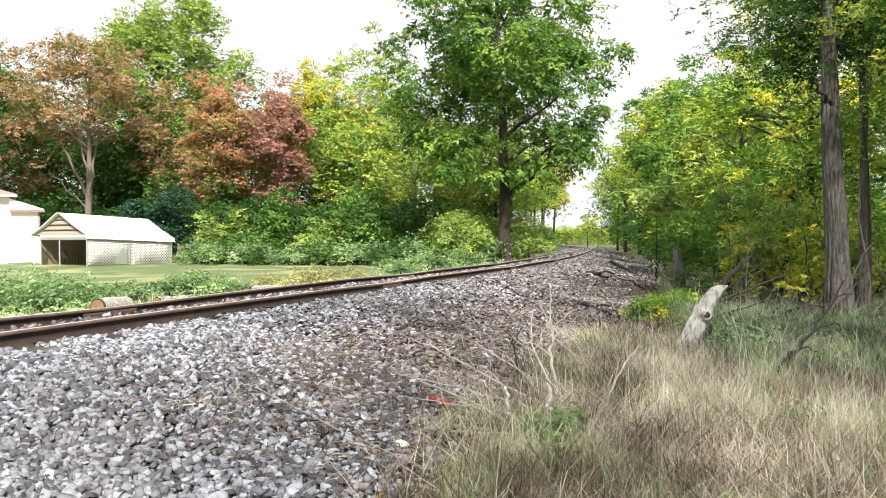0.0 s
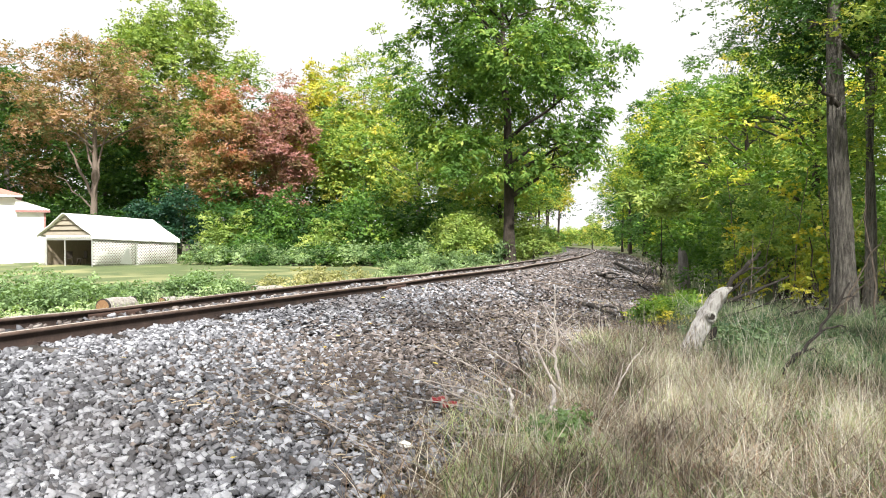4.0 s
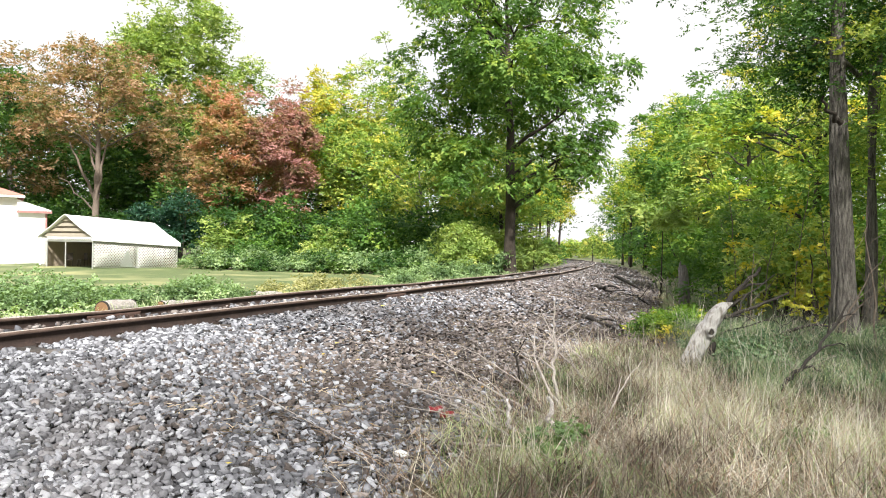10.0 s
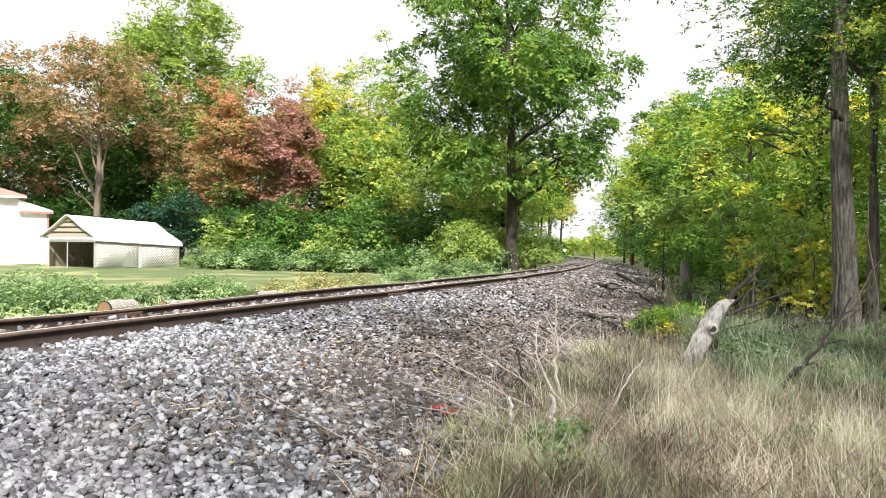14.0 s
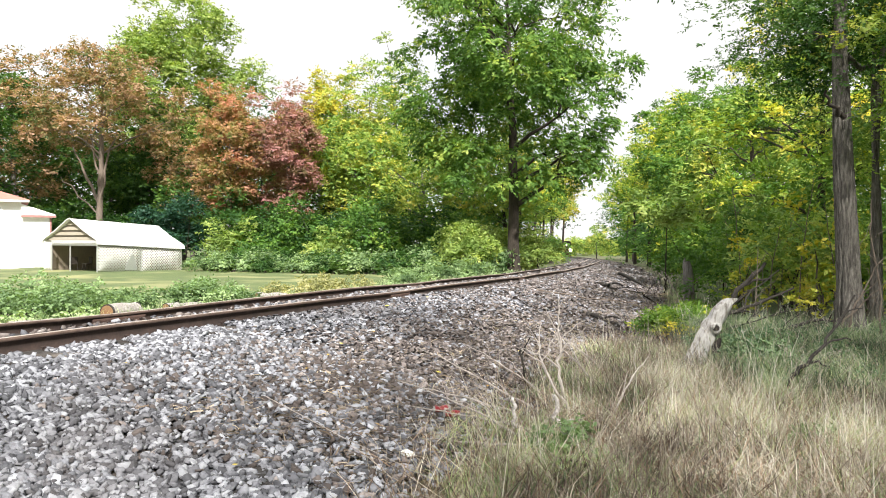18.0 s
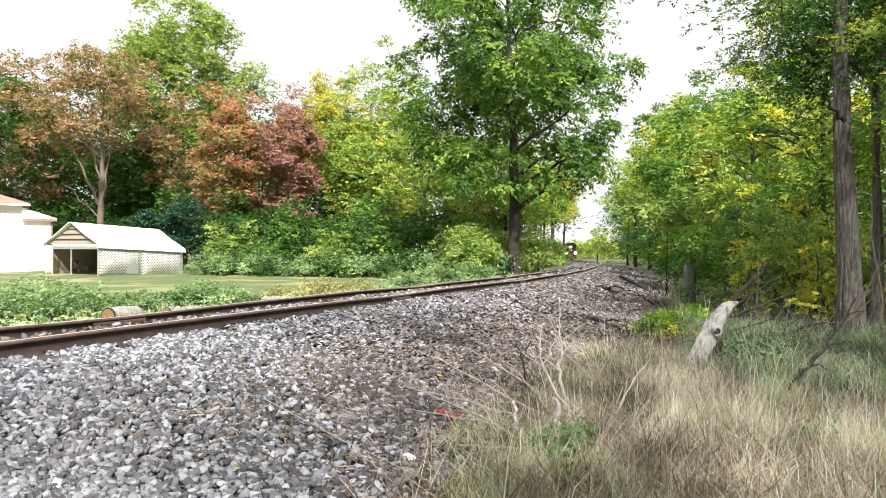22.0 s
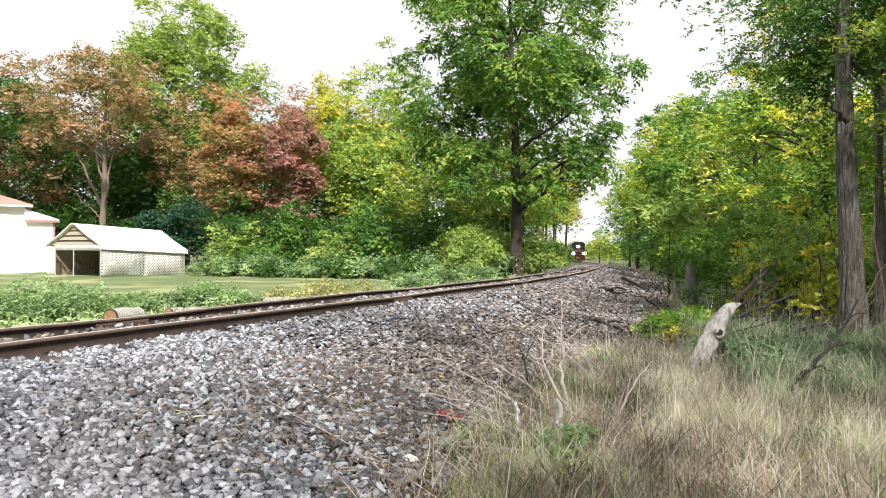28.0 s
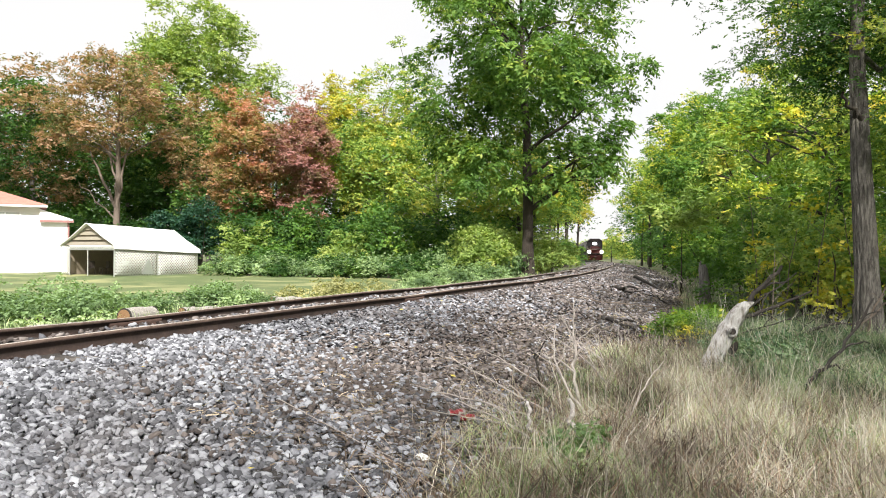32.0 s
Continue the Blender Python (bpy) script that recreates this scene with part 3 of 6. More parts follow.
for p, d, h, w, lo, r, m, text, kind_name, cl, sp, lf, sz in WOOD_EDGE:
    tree((px(p, d), d), h, w, lo, r, LEAF[m], text, clumps=cl, sprays=sp, per=7, leaf=lf, size=sz * 0.86, name=kind_name, limbs=10, ragged=0.11)
tree((px(168, 69), 69), 19.6, 16.5, 7.5, 0.34, LEAF["rust"], "rust-brown autumn tree with a pale forked trunk", BARK_PALE, clumps=95, sprays=34, per=7, leaf=0.3, size=1.35, limbs=20, forks=((5.5, -2.2, -0.4, 10.8, 0.17), (6.5, -1.0, 0.3, 12.0, 0.14), (5.0, 1.5, 0.2, 12.5, 0.15), (4.5, -3.2, -0.5, 8.0, 0.08)), name="rust_tree", low=-0.6, hollow=0.4, ragged=0.1)
# along the track's far side
for p, d, h, w, m in ((890, 62, 12, 7, "lime"), (912, 78, 14, 7.5, "green"), (942, 98, 15, 7, "wood"), (955, 112, 16, 6.5, "green"), (968, 122, 17, 7, "lime"), (990, 128, 19, 8.0, "yellow"),
                      (972, 150, 18, 8, "lime"), (950, 180, 20, 12, "wood"), (940, 225, 20, 14, "wood")):
    tree((px(p, d), d), h, w, h * (0.2 if d < 70 else 0.34), 0.2, LEAF[m], "young tree in the strip of wood beside the track", BARK_DARK, clumps=50, sprays=32, per=6, leaf=0.18 + d * 0.0011, size=1.25, name="track_side_tree", limbs=8)
# shrubs under the wood
hedge = [bush((px(395, 60), 60), 4.2, 6.0, LEAF["bright"], "bright green shrub under the wood", 15, 42, 6, 0.28, 1.2),
         bush((px(318, 62), 62), 5.6, 5.5, LEAF["blue"], "dark bluish-green shrub behind the shelter", 15, 42, 6, 0.28, 1.2),
         bush((px(470, 60), 60), 5.4, 6.5, LEAF["green"], "green shrub under the wood", 15, 42, 6, 0.28, 1.2),
         bush((px(560, 61), 61), 6.2, 6.5, LEAF["deep"], "green shrub under the wood, leaves darkened for the shade", 15, 42, 6, 0.28, 1.2)]
for i, (k, p, d, s) in enumerate(((2, 525, 62, 1.0), (2, 620, 60, 1.0), (0, 590, 58, 0.8), (2, 665, 58, 1.0), (3, 715, 60, 1.15), (2, 770, 57, 0.95), (2, 800, 60, 1.0), (0, 845, 56, 0.8), (2, 870, 60, 1.0),
                                  (3, 440, 64, 1.2), (3, 360, 66, 1.2), (1, 285, 66, 1.0), (3, 240, 70, 1.1), (3, 120, 70, 1.1), (3, 60, 70, 1.0), (2, 0, 72, 1.0), (0, 885, 60, 0.85), (0, 908, 66, 0.8), (0, 922, 58, 0.55), (0, 930, 88, 0.8), (3, 190, 72, 1.2), (2, 962, 112, 0.9), (0, 974, 118, 0.8), (2, 966, 136, 0.85), (3, 962, 150, 1.0))):
    turned(hedge[k], px(p, d), d, 71 * i, s, 0.9 + 0.06 * (i % 4))
viny = bush((px(830, 46), 46), 4.2, 3.4, LEAF["bright"], "vine-grown green shrub at the foot of the tall tree", 16, 40, 6, 0.2, 0.85)
for p, d, rz, k in ((946, 51, 60, 0.85), (815, 50, 140, 1.1), (872, 53, 220, 1.0), (796, 48, 300, 0.7)):
    turned(viny, px(p, d), d, rz, k)
scrub = [bush((px(420, 55), 55), 1.7, 4.2, LEAF["vine"], "low tangle of vines and weeds at the lawn's edge", 16, 20, 6, 0.18, 0.8, name="low_shrub", stems=3),
         bush((px(480, 54), 54), 1.5, 4.0, LEAF["deep"], "low dark tangle of weeds at the lawn's edge", 16, 20, 6, 0.18, 0.8, name="low_shrub", stems=3)]
for i in range(26):
    p = 368 + 20 * i
    d = 55 - 0.012 * (p - 335) + 1.6 * math.sin(i * 2.1)
    turned(scrub[i % 2], px(p, d), d, 97 * i, 0.85 + 0.25 * ((i * 7) % 5) / 4, 0.9 + 0.5 * (i > 18))
# far woods behind everything
def far_wood(name, label, places, height, leaf, mat, sprays=24):
    C = np.concatenate([crown_clumps(20, (x, y, gz(x, y) + height * 0.5), (7, 5, height * 0.55), 0.2, 0.3) for x, y in places])
    me = crown_mesh(name, C, 3.0, sprays, 6, leaf, mat, (0, 0, -50))
    return tagged(new(name, me), label, "trees", kind="stuff")


# deep leaves here carry the woods' inner shade in their colour
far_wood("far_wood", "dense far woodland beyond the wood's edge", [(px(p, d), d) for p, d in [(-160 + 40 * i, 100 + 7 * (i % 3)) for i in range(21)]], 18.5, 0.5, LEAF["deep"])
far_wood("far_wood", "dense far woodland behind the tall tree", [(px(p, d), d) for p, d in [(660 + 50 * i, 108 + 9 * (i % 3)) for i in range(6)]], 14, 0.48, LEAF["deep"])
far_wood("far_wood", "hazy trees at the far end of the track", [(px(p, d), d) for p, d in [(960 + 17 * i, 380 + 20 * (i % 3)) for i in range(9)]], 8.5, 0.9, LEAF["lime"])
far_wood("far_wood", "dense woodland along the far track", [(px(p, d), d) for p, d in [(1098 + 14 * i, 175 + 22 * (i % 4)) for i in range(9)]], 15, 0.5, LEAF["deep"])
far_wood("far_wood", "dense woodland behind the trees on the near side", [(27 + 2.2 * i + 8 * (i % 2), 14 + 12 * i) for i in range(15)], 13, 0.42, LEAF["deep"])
far_wood("undergrowth", "undergrowth behind the trunks along the track, leaves darkened for shade", [(22.5 + 0.225 * (y - 62) + 1.5 * (i % 2), y) for i, y in enumerate(range(58, 180, 9))], 6.5, 0.4, LEAF["deep"])
# the wood on the near side of the track
near_wood = [tree((px(1440, 25), 25), 11.0, 7.5, 0.8, 0.16, LEAF["wood"], "green and yellow tree in the wood beside the track", BARK_DARK, clumps=40, sprays=47, per=7, leaf=0.18, size=0.9, name="wood_tree", hollow=0.45, ragged=0.25),
             tree((px(1325, 33), 33), 11.2, 7.5, 0.8, 0.16, LEAF["lime"], "yellow-green tree in the wood beside the track", BARK_DARK, clumps=40, sprays=47, per=7, leaf=0.19, size=0.9, name="wood_tree", hollow=0.45, ragged=0.25),
             tree((px(1250, 44), 44), 13.2, 8.4, 0.8, 0.16, LEAF["green"], "green tree in the wood beside the track", BARK_DARK, clumps=42, sprays=46, per=7, leaf=0.22, size=0.95, name="wood_tree", hollow=0.45, ragged=0.25)]
for i, (x, y, s) in enumerate(((18.0, 36, 1.0), (20.5, 47, 1.1), (19.2, 54, 0.95), (14.2, 22, 0.85), (18.5, 19.5, 0.95))):
    turned(near_wood[(i + 1) % 3], x, y, 67 * i + 40, s, 0.92 + 0.05 * (i % 4))
far_side = [tree((18.4, 60), 15.3, 8.0, 4.4, 0.18, LEAF["wood"], "green and yellow tree in the wood along the track", BARK_DARK, clumps=34, sprays=48, per=6, leaf=0.24, size=1.2, name="wood_tree", hollow=0.25, limbs=8),
            tree((21.0, 71), 16.0, 8.0, 4.8, 0.18, LEAF["green"], "green tree in the wood along the track", BARK_DARK, clumps=34, sprays=48, per=6, leaf=0.25, size=1.2, name="wood_tree", hollow=0.25, limbs=8)]
for i, (x, y, s) in enumerate(((22.8, 79, 1.0), (26.5, 87, 1.15), (25.6, 97, 1.15), (30.5, 107, 1.25), (29.0, 118, 1.25), (34.5, 128, 1.3), (33.4, 142, 1.1), (38.5, 158, 1.1), (44, 180, 1.1), (50, 205, 1.1),
                               (24, 30, 1.0), (26, 44, 1.0), (29, 62, 1.0), (58, 235, 1.1), (24.5, 60, 1.05), (27.5, 74, 1.1))):
    turned(far_side[i % 2], x, y, 67 * i, s, 0.95 + 0.05 * (i % 4))
thicket = [bush((px(1225, 35), 35), 4.6, 4.6, LEAF["green"], "leafy green shrub at the foot of the wood", 16, 48, 6, 0.17, 0.95),
           bush((px(1300, 22), 22), 3.6, 3.6, LEAF["green"], "leafy green shrub at the foot of the wood", 17, 52, 6, 0.12, 0.75),
           bush((px(1395, 19), 19), 3.2, 3.4, LEAF["lime"], "yellowing shrub at the foot of the wood", 16, 48, 6, 0.12, 0.7),
           bush((px(1190, 60), 60), 4.4, 5.0, LEAF["wood"], "green shrub at the foot of the wood", 20, 24, 6, 0.3, 1.5)]
for i, (k, x, y, s) in enumerate(((0, 15.0, 41, 1.0), (0, 16.6, 48, 1.1), (3, 23.0, 72, 0.8), (3, 27.4, 90, 0.7), (3, 33.2, 122, 0.7), (3, 39, 160, 0.8),
                                  (1, 10.6, 25.5, 1.0), (1, 11.6, 27, 1.2), (0, 12.3, 31, 0.95), (2, 12.5, 21, 1.1), (1, 10.6, 19.5, 0.9), (2, 9.7, 17.3, 0.7), (1, 13.5, 18.2, 1.0), (2, 15, 16.5, 1.0), (1, 11.6, 14.6, 0.8), (1, 9.9, 12.0, 0.6), (2, 11.0, 21.5, 1.0), (1, 12.5, 24.0, 1.2), (0, 14.0, 27.5, 1.0), (2, 8.9, 18.6, 0.75))):
    turned(thicket[k], x, y, 83 * i, s, 0.9 + 0.08 * (i % 4))
pale_spray = tree((9.3, 32.5), 4.7, 2.4, 2.4, 0.03, LEAF["bright"], "pale green sumac-like sapling standing out of the wood", BARK_DARK, clumps=9, sprays=22, per=9, leaf=0.26, size=0.75, name="pale_sapling", slim=0.3, limbs=5)
for x, y, rz, k in ((11.2, 31.0, 80, 0.8), (12.2, 28.5, 150, 0.7), (9.4, 23.5, 30, 0.6)):
    turned(pale_spray, x, y, rz, k, 1.25)
gold = bush((7.25, 14.9), 2.3, 1.5, LEAF["yellow"], "yellow-leaved shrub beside the furrowed trunk", 9, 12, 7, 0.1, 0.36, name="yellow_shrub", stems=4, slim=0.6)
for x, y, rz, k in ((6.6, 17.0, 80, 0.7), (9.6, 20.0, 150, 1.1)):
    turned(gold, x, y, rz, k, 1.15)
# the tree whose trunk stands close by
tree((7.26, 13.75), 10.5, 7.0, 2.7, 0.2, LEAF["deep"], "tall tree with a deeply furrowed trunk, leafing high up", BARK, clumps=250, sprays=48, per=8, leaf=0.072, size=0.8, name="furrowed_tree", hollow=0.3, limbs=9, boxy=0.6, lean=(1.2, 0.8), squash=0.85, low=-0.85, upright=6.0, lobes=((-3.7, -1.2, 6.15), (-2.9, -0.9, 6.4), (-2.4, -0.3, 5.75), (-1.7, -0.2, 6.0)), tilt=-0.42, spray=0.3, furrow=0.2)
tree((8.5, 12.9), 7.2, 3.4, 2.6, 0.06, LEAF["lime"], "young yellow-green tree beside the furrowed trunk", BARK_DARK, clumps=40, sprays=44, per=7, leaf=0.095, size=0.6, name="young_tree", limbs=8, spray=0.4)
# more of the same wood, unseen beside and behind the camera, shading the foreground
turned(near_wood[0], 12.5, 7.0, 0, 0.95)
turned(near_wood[2], 16.5, 8.5, 50, 1.15)
turned(near_wood[1], 19.5, 13.5, 110, 1.2)
tree((px(1050, 190), 190), 9.0, 7.0, 0.6, 0.15, LEAF["lime"], "small yellow tree at the far bend of the track", BARK_DARK, clumps=30, sprays=24, per=6, leaf=0.4, size=1.2, name="yellow_tree", limbs=4)
# added out of view; the crown is thinned to pass part of the sun
behind = tree((2.0, -10.5), 24.0, 15.0, 6.0, 0.3, LEAF["wood"], "tall unseen tree behind the camera, thinly leaved to dapple the foreground", BARK_DARK, clumps=62, sprays=6, per=6, leaf=0.36, size=1.5, name="wood_tree", hollow=0.25, limbs=10)
for x, y, rz, k in ((-8.5, -11.5, 200, 0.95), (10.5, -5.0, 70, 0.95), (8.0, -3.5, 310, 0.9), (13.5, -7.0, 20, 1.0), (17.5, -2.0, 130, 0.8)):
    turned(behind, x, y, rz, k)

# ------------------------------------------------------------------ the white house
WHITE_WALL = surface("white_siding", [(0.2, (0.72, 0.71, 0.68)), (0.7, (0.82, 0.81, 0.79))], 1.2, 0.7, bump=0.1)
WHITE_SHEET = surface("white_roof_sheet", [(0.2, (0.74, 0.74, 0.73)), (0.7, (0.86, 0.86, 0.85))], 0.8, 0.5, bump=0.15, stretch=(1, 6, 1))
SALMON = surface("salmon_roof", [(0.25, (0.336, 0.136, 0.102)), (0.7, (0.48, 0.231, 0.184))], 3, 0.8, bump=0.4)
PINK_TRIM = surface("faded_red_trim", [(0.3, (0.24, 0.11, 0.1)), (0.7, (0.38, 0.2, 0.18))], 4, 0.7, bump=0.1)
BLIND = surface("pane_with_pale_blind", [(0.3, (0.42, 0.43, 0.42)), (0.7, (0.55, 0.56, 0.54))], 2, 0.2, bump=0.0)
TAN_BOARD = surface("tan_boards", [(0.25, (0.22, 0.19, 0.145)), (0.7, (0.36, 0.32, 0.26))], 4, 0.85, bump=0.3, stretch=(1, 1, 8))
DARK_WALL = surface("brown_boards", [(0.25, (0.15, 0.12, 0.09)), (0.7, (0.3, 0.245, 0.19))], 4, 0.9, bump=0.4, stretch=(8, 8, 1))
GALV = surface("galvanised_pipe", [(0.25, (0.45, 0.45, 0.44)), (0.7, (0.66, 0.66, 0.65))], 8, 0.4, metal=0.7, bump=0.05)
LATTICE = surface("pale_lattice", [(0.25, (0.55, 0.54, 0.5)), (0.7, (0.74, 0.73, 0.7))], 6, 0.7, bump=0.1)


def prism(points, depth_vec):
    """A solid from an outline of points pushed along a vector."""
    bm = bmesh.new()
    a = [bm.verts.new(p) for p in points]
    b = [bm.verts.new(Vector(p) + Vector(depth_vec)) for p in points]
    bm.faces.new(a)
    bm.faces.new(b[::-1])
    for i in range(len(a)):
        j = (i + 1) % len(a)
        bm.faces.new((a[i], b[i], b[j], a[j]))
    bmesh.ops.recalc_face_normals(bm, faces=bm.faces)
    return bm


def hip_roof(x0, y0, x1, y1, z, rise, over, inset):
    """A hipped roof with a thick eave."""
    bm = bmesh.new()
    x0, y0, x1, y1 = x0 - over, y0 - over, x1 + over, y1 + over
    lo = [bm.verts.new(p) for p in ((x0, y0, z), (x1, y0, z), (x1, y1, z), (x0, y1, z))]
    up = [bm.verts.new((v.co.x, v.co.y, z + 0.16)) for v in lo]
    ym = (y0 + y1) / 2
    r = [bm.verts.new((x0 + inset, ym, z + rise)), bm.verts.new((x1 - inset, ym, z + rise))]
    bm.faces.new(lo[::-1])
    for i in range(4):
        bm.faces.new((lo[i], lo[(i + 1) % 4], up[(i + 1) % 4], up[i]))
    bm.faces.new((up[0], up[1], r[1], r[0]))
    bm.faces.new((up[1], up[2], r[1]))
    bm.faces.new((up[2], up[3], r[0], r[1]))
    bm.faces.new((up[3], up[0], r[0]))
    return bm


def build_house():
    g = gz(-31, 60) - 0.1
    house = thing("house", "white-sided house with a faded salmon hipped roof", "house", at=(-31.0, 60.0, g), rz=30)
    # local x runs to the right, y away; the annex's right corner is at the origin
    part("wall", boxes((-16, -0.4, -0.3, -2.05, 8.0, 5.15), bevel=0.02), WHITE_WALL, house)
    part("annex_wall", boxes((-2.04, -0.38, -0.3, 0.0, 7.0, 4.05), bevel=0.02), WHITE_WALL, house)
    part("roof", hip_roof(-16, -0.4, -2.05, 8.0, 5.15, 1.7, 0.55, 4.2), SALMON, house, "faded salmon shingle roof")
    bm = prism([(-2.04, -0.68, 4.08), (0.3, -0.68, 4.08), (0.3, -0.68, 4.22), (-2.04, -0.68, 5.0)], (0, 7.9, 0))
    part("annex_roof", bm, WHITE_SHEET, house, "pale sheet annex roof")
    part("fascia", boxes((-2.04, -0.74, 3.98, 0.34, -0.682, 4.16)), PINK_TRIM, house, "faded red fascia board")
    part("gutter", boxes((-16.5, -1.05, 5.1, -1.5, -0.96, 5.26), bevel=0.02), WHITE_SHEET, house)
    part("corner_board", boxes((-0.1, -0.42, -0.3, 0.04, -0.382, 3.97)), PINK_TRIM, house, "faded red corner board")
    for i in range(18):
        part("siding_board", boxes((-16, -0.425, 0.25 + 0.27 * i, -2.03, -0.4, 0.25 + 0.27 * i + 0.262), bevel=0.006), WHITE_WALL, house)
    w = part("window", boxes((-5.4, -0.47, 3.9, -3.3, -0.42, 4.75)), WHITE_SHEET, house)
    part("pane", boxes((-5.3, -0.48, 3.97, -4.4, -0.472, 4.68)), BLIND, w)
    part("pane", boxes((-4.3, -0.48, 3.97, -3.4, -0.472, 4.68)), BLIND, w)
    part("step", boxes((-6, -2.2, -0.3, -2.2, -0.43, 0.12), bevel=0.02), surface("pale_concrete", [(0.3, (0.4, 0.39, 0.37)), (0.7, (0.6, 0.58, 0.55))], 3, 0.9, bump=0.3), house, "pale concrete step")


build_house()


# ------------------------------------------------------------------ the carport shelter
def build_shelter():
    A = np.array([-22.78, 50.0])                       # front right corner
    u = np.array([0.51, 0.86])                         # along its side, away
    w = np.array([-0.86, 0.51])                        # along its front, to the left
    g = -0.16
    sh = thing("carport_shelter", "white-roofed carport shelter enclosed with pale lattice", "carport", at=(A[0], A[1], g), rz=math.degrees(math.atan2(u[1], u[0])) - 90)
    # local x to the right along the front (to the left is negative), y away along the side
    W, L, SINK = 5.78, 6.8, 0.3
    eave, peak = 2.02, 3.5
    ridge_x = -W / 2

    def drop(y):
        return -SINK * y / L

    def p(x, y, z):
        return (x, y, z + drop(y))

    # roof: two slopes with rounded eaves, 4 cm thick, in ribbed sheets
    prof = [(-W - 0.18, eave - 0.22), (-W - 0.12, eave + 0.02), (-W * 0.78, eave + (peak - eave) * 0.44), (ridge_x - 0.12, peak - 0.02), (ridge_x + 0.12, peak - 0.02),
            (-W * 0.22, eave + (peak - eave) * 0.44), (0.12, eave + 0.02), (0.18, eave - 0.22)]
    n = 8
    for i in range(n):
        y0, y1 = -0.15 + (L + 0.3) * i / n, -0.15 + (L + 0.3) * (i + 1) / n
        bm = bmesh.new()
        top = [[bm.verts.new(p(x, y, z + 0.012 * (i % 2))) for x, z in prof] for y in (y0, y1 + 0.03)]
        low = [[bm.verts.new(p(x * 0.995, y, z - 0.04 + 0.012 * (i % 2))) for x, z in prof] for y in (y0, y1 + 0.03)]
        for k in range(len(prof) - 1):
            bm.faces.new((top[0][k], top[0][k + 1], top[1][k + 1], top[1][k]))
            bm.faces.new((low[0][k], low[1][k], low[1][k + 1], low[0][k + 1]))
            bm.faces.new((top[0][k], low[0][k], low[0][k + 1], top[0][k + 1]))
            bm.faces.new((top[1][k], top[1][k + 1], low[1][k + 1], low[1][k]))
        bmesh.ops.recalc_face_normals(bm, faces=bm.faces)
        part("roof_sheet", bm, WHITE_SHEET, sh)
    # gable boards over the opening
    rows = 4
    for i in range(rows):
        z0 = eave + (peak - eave - 0.1) * i / rows
        z1 = eave + (peak - eave - 0.1) * (i + 1) / rows - 0.12
        h0 = (W / 2) * (1 - (z0 - eave) / (peak - eave)) * 0.97
        h1 = (W / 2) * (1 - (z1 - eave) / (peak - eave)) * 0.97
        bm = prism([(ridge_x - h0, 0.05 + 0.02 * i, z0), (ridge_x + h0, 0.05 + 0.02 * i, z0), (ridge_x + h1, 0.09 + 0.02 * i, z1), (ridge_x - h1, 0.09 + 0.02 * i, z1)], (0, 0.05, 0))
        part("gable_board", bm, TAN_BOARD, sh, "tan gable board")
    part("gable_back", prism([(ridge_x - W * 0.46, 0.2, eave), (ridge_x + W * 0.46, 0.2, eave), (ridge_x, 0.2, peak - 0.12)], (0, 0.03, 0)), DARK_WALL, sh)
    # posts
    for x, y in ((0, 0), (-W, 0), (0, L), (-W, L), (0, L / 2), (-W, L / 2), (-W * 0.5, 0), (-W * 0.86, 0)):
        part("post", rod(bmesh.new(), p(x, y, -0.1), p(x, y, eave), 0.045), GALV if x > -W * 0.9 else WHITE_SHEET, sh)
    part("header", rod(bmesh.new(), p(-W, 0.0, eave - 0.32), p(0, 0.0, eave - 0.32), 0.035), GALV, sh)
    part("back_wall", prism([p(-W, L - 0.05, -0.1), p(0, L - 0.05, -0.1), p(0, L - 0.05, eave), p(ridge_x, L - 0.05, peak - 0.1), p(-W, L - 0.05, eave)], (0, -0.05, 0)), DARK_WALL, sh, "brown boarded back wall")
    part("side_wall", prism([p(-W, 0.4, -0.1), p(-W, L - 0.1, -0.1), p(-W, L - 0.1, eave), p(-W, 0.4, eave)], (0.05, 0, 0)), DARK_WALL, sh)

    # lattice on the long side and round the opening: crossing laths
    def lattice(name, x0, y0, x1, y1, z0, z1, step):
        pieces = []
        d = np.array([x1 - x0, y1 - y0])
        ln = np.hypot(*d)
        H = z1 - z0
        for lay, sg in ((0.0, 1), (0.016, -1)):
            for c in np.arange(-H, ln + H, step):
                a, b = (c, 0.0), (c + sg * H, H)
                ta, tb = 0.0, 1.0
                lo, hi = min(a[0], b[0]), max(a[0], b[0])
                if hi <= 0 or lo >= ln:
                    continue
                ts = sorted(((0 - a[0]) / (b[0] - a[0]), (ln - a[0]) / (b[0] - a[0])))
                ta, tb = max(0, ts[0]), min(1, ts[1])
                if tb - ta < 0.02:
                    continue
                q = []
                for t in (ta, tb):
                    s, z = a[0] + t * (b[0] - a[0]), a[1] + t * H
                    e = d / ln * s
                    for off in (-0.045, 0.045):
                        k = d / ln * off
                        q.append((x0 + e[0] + k[0] - d[1] / ln * lay * -1, y0 + e[1] + k[1] - d[0] / ln * lay, z0 + z + drop(y0 + e[1])))
                pieces.append((np.array(q), np.array([[0, 1, 3, 2]])))
        v, f = joined(pieces)
        ob = part(name, mesh_of(name, v, f, LATTICE), None, sh, "pale diamond lattice of thin laths")
        mod = ob.modifiers.new("thick", "SOLIDIFY")
        mod.thickness = 0.008
        ob["kind"] = "stuff"

    lattice("lattice", 0.02, 0.05, 0.02, L / 2, 0.0, eave - 0.1, 0.21)
